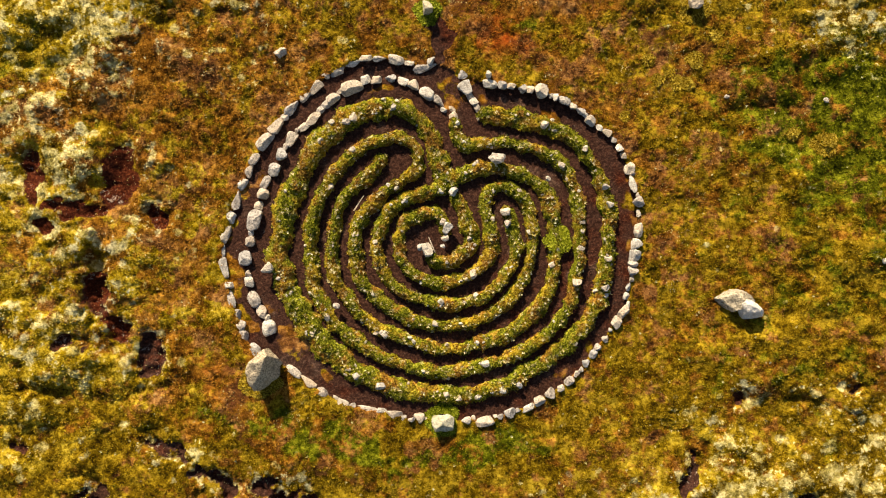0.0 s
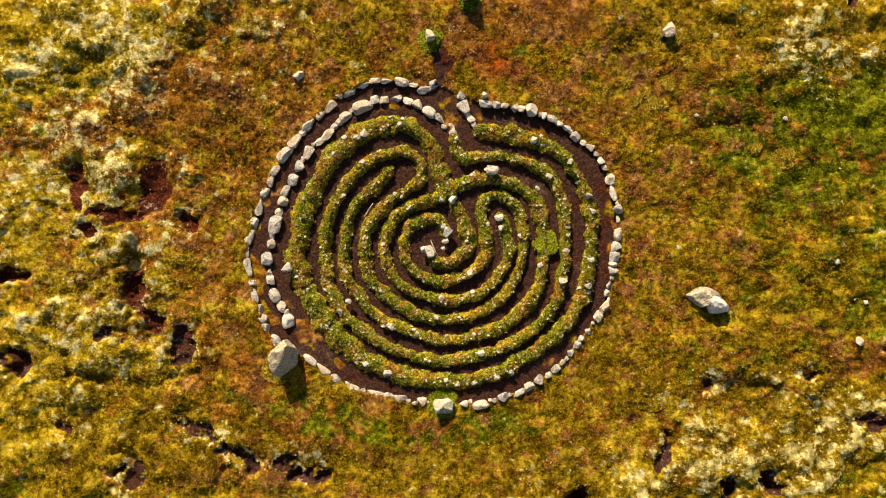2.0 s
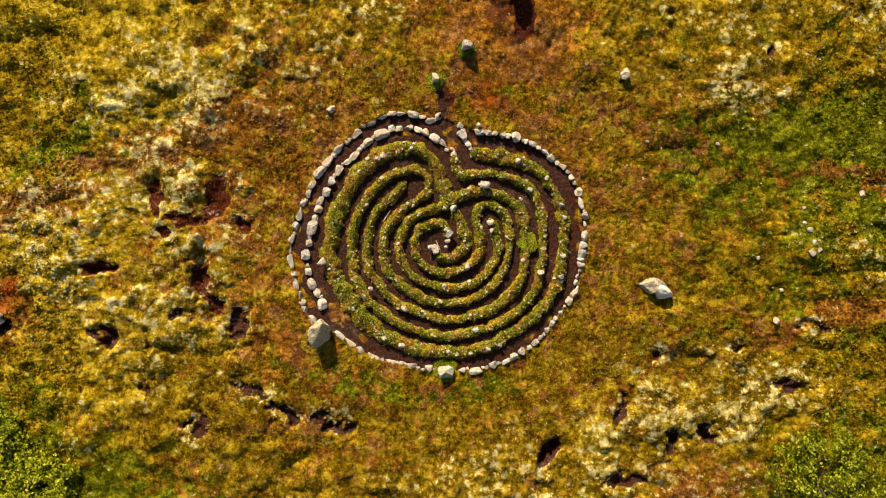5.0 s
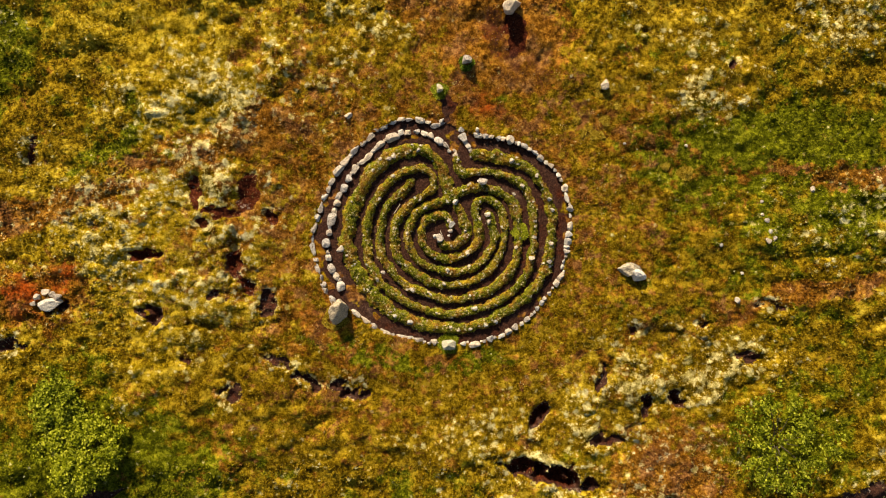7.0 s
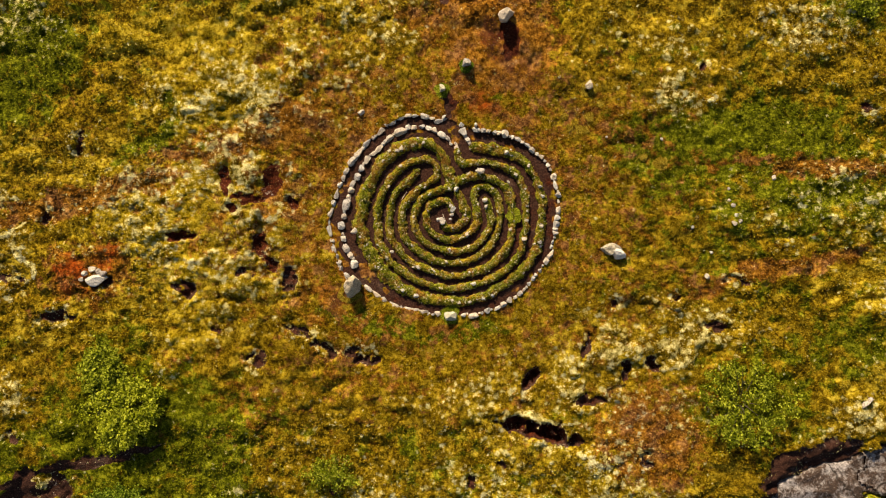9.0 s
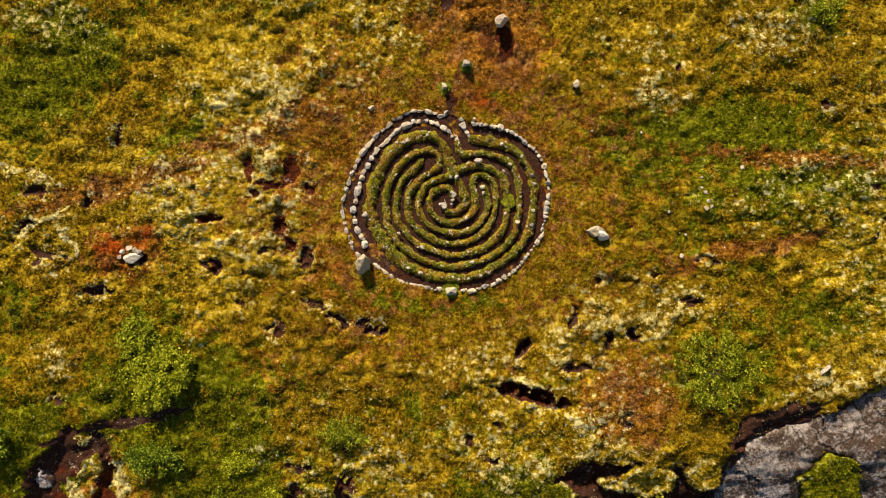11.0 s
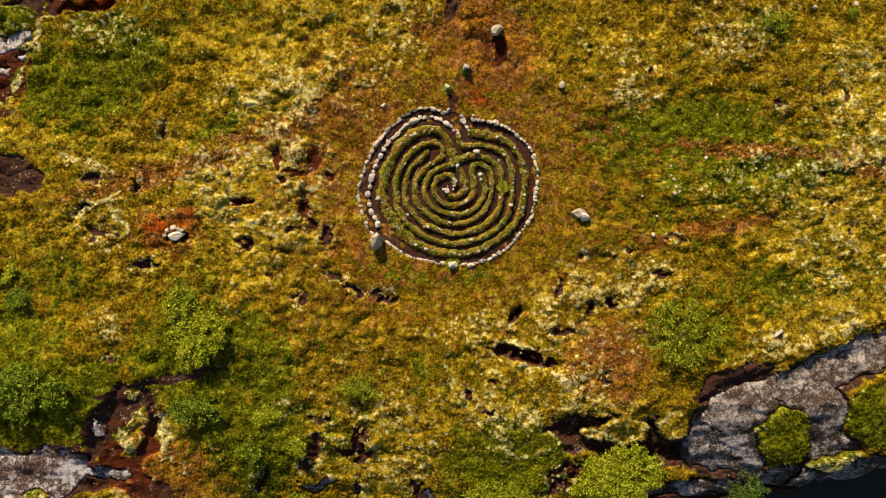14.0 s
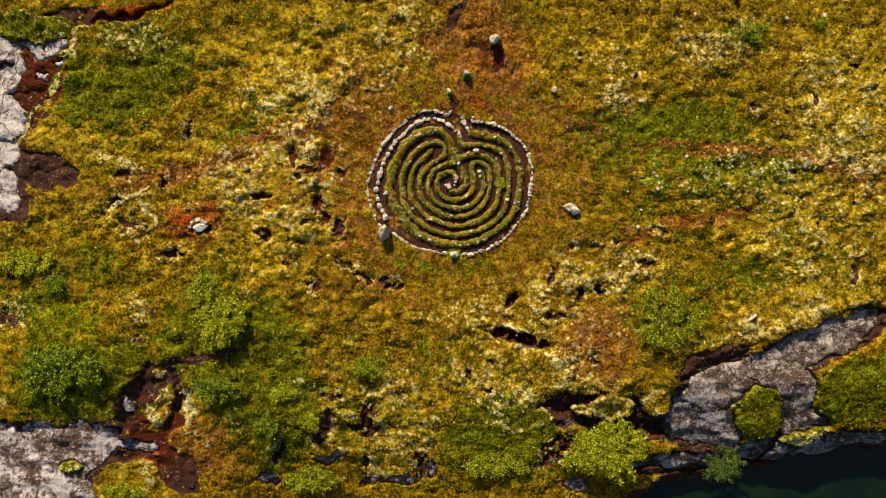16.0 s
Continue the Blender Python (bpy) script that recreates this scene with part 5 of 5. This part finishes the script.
shrub(-14.5, -6.4, 1.25, 1.2, 0.79, 90, 45, 0.10, LEAF_BIRCH, "bushy young birch with bright yellow-green leaves", 301)
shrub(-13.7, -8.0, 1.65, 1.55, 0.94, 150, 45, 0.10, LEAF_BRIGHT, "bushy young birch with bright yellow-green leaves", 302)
shrub(-22.8, -10.5, 2.6, 1.7, 0.95, 230, 40, 0.10, LEAF_BIRCH_DARK, "low spreading green willow shrub", 303)
shrub(-14.0, -12.0, 1.4, 0.85, 0.65, 80, 38, 0.09, LEAF_BIRCH_DARK, "low green willow shrub", 304)
shrub(12.2, -7.6, 2.2, 2.3, 1.02, 120, 26, 0.09, LEAF_BIRCH, "sparse birch shrub with thin yellow-green sprays", 305)
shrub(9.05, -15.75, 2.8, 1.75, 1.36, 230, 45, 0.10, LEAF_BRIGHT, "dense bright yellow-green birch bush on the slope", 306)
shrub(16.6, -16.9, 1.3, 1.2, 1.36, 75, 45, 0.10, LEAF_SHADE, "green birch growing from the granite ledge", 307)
shrub(2.6, -16.6, 2.3, 0.6, 0.41, 90, 37, 0.09, LEAF_BIRCH, "low creeping yellow-green shrub", 308)
shrub(-8.7, -17.9, 1.6, 0.8, 0.82, 90, 37, 0.10, LEAF_BIRCH, "low yellow-green birch shrub", 309)
shrub(-19.3, -18.2, 1.1, 0.5, 0.65, 45, 37, 0.10, LEAF_BIRCH, "low yellow-green birch shrub", 310)
shrub(-25.2, -4.6, 1.6, 0.8, 0.43, 80, 34, 0.09, LEAF_BRIGHT, "low bright green shrub", 311)
shrub(-23.2, -5.9, 0.65, 0.5, 0.43, 34, 34, 0.08, LEAF_BIRCH_DARK, "small dark green shrub in moss", 317)
shrub(-10.1, -12.3, 0.7, 0.6, 0.49, 36, 34, 0.09, LEAF_BRIGHT, "small bright green shrub", 312)
shrub(-5.0, -10.7, 1.2, 0.8, 0.41, 51, 27, 0.08, LEAF_BIRCH, "sparse low shrub in pale lichen", 313)
shrub(17.4, 9.2, 0.9, 0.6, 0.41, 39, 30, 0.09, LEAF_BIRCH, "small green shrub in moss", 314)
shrub(-8.5, -14.0, 0.6, 0.5, 0.48, 24, 40, 0.08, LEAF_BRIGHT, "small bright green shrub", 315)
shrub(-11.1, -14.3, 0.7, 0.6, 0.48, 26, 40, 0.08, LEAF_BIRCH_DARK, "small dark green shrub", 316)
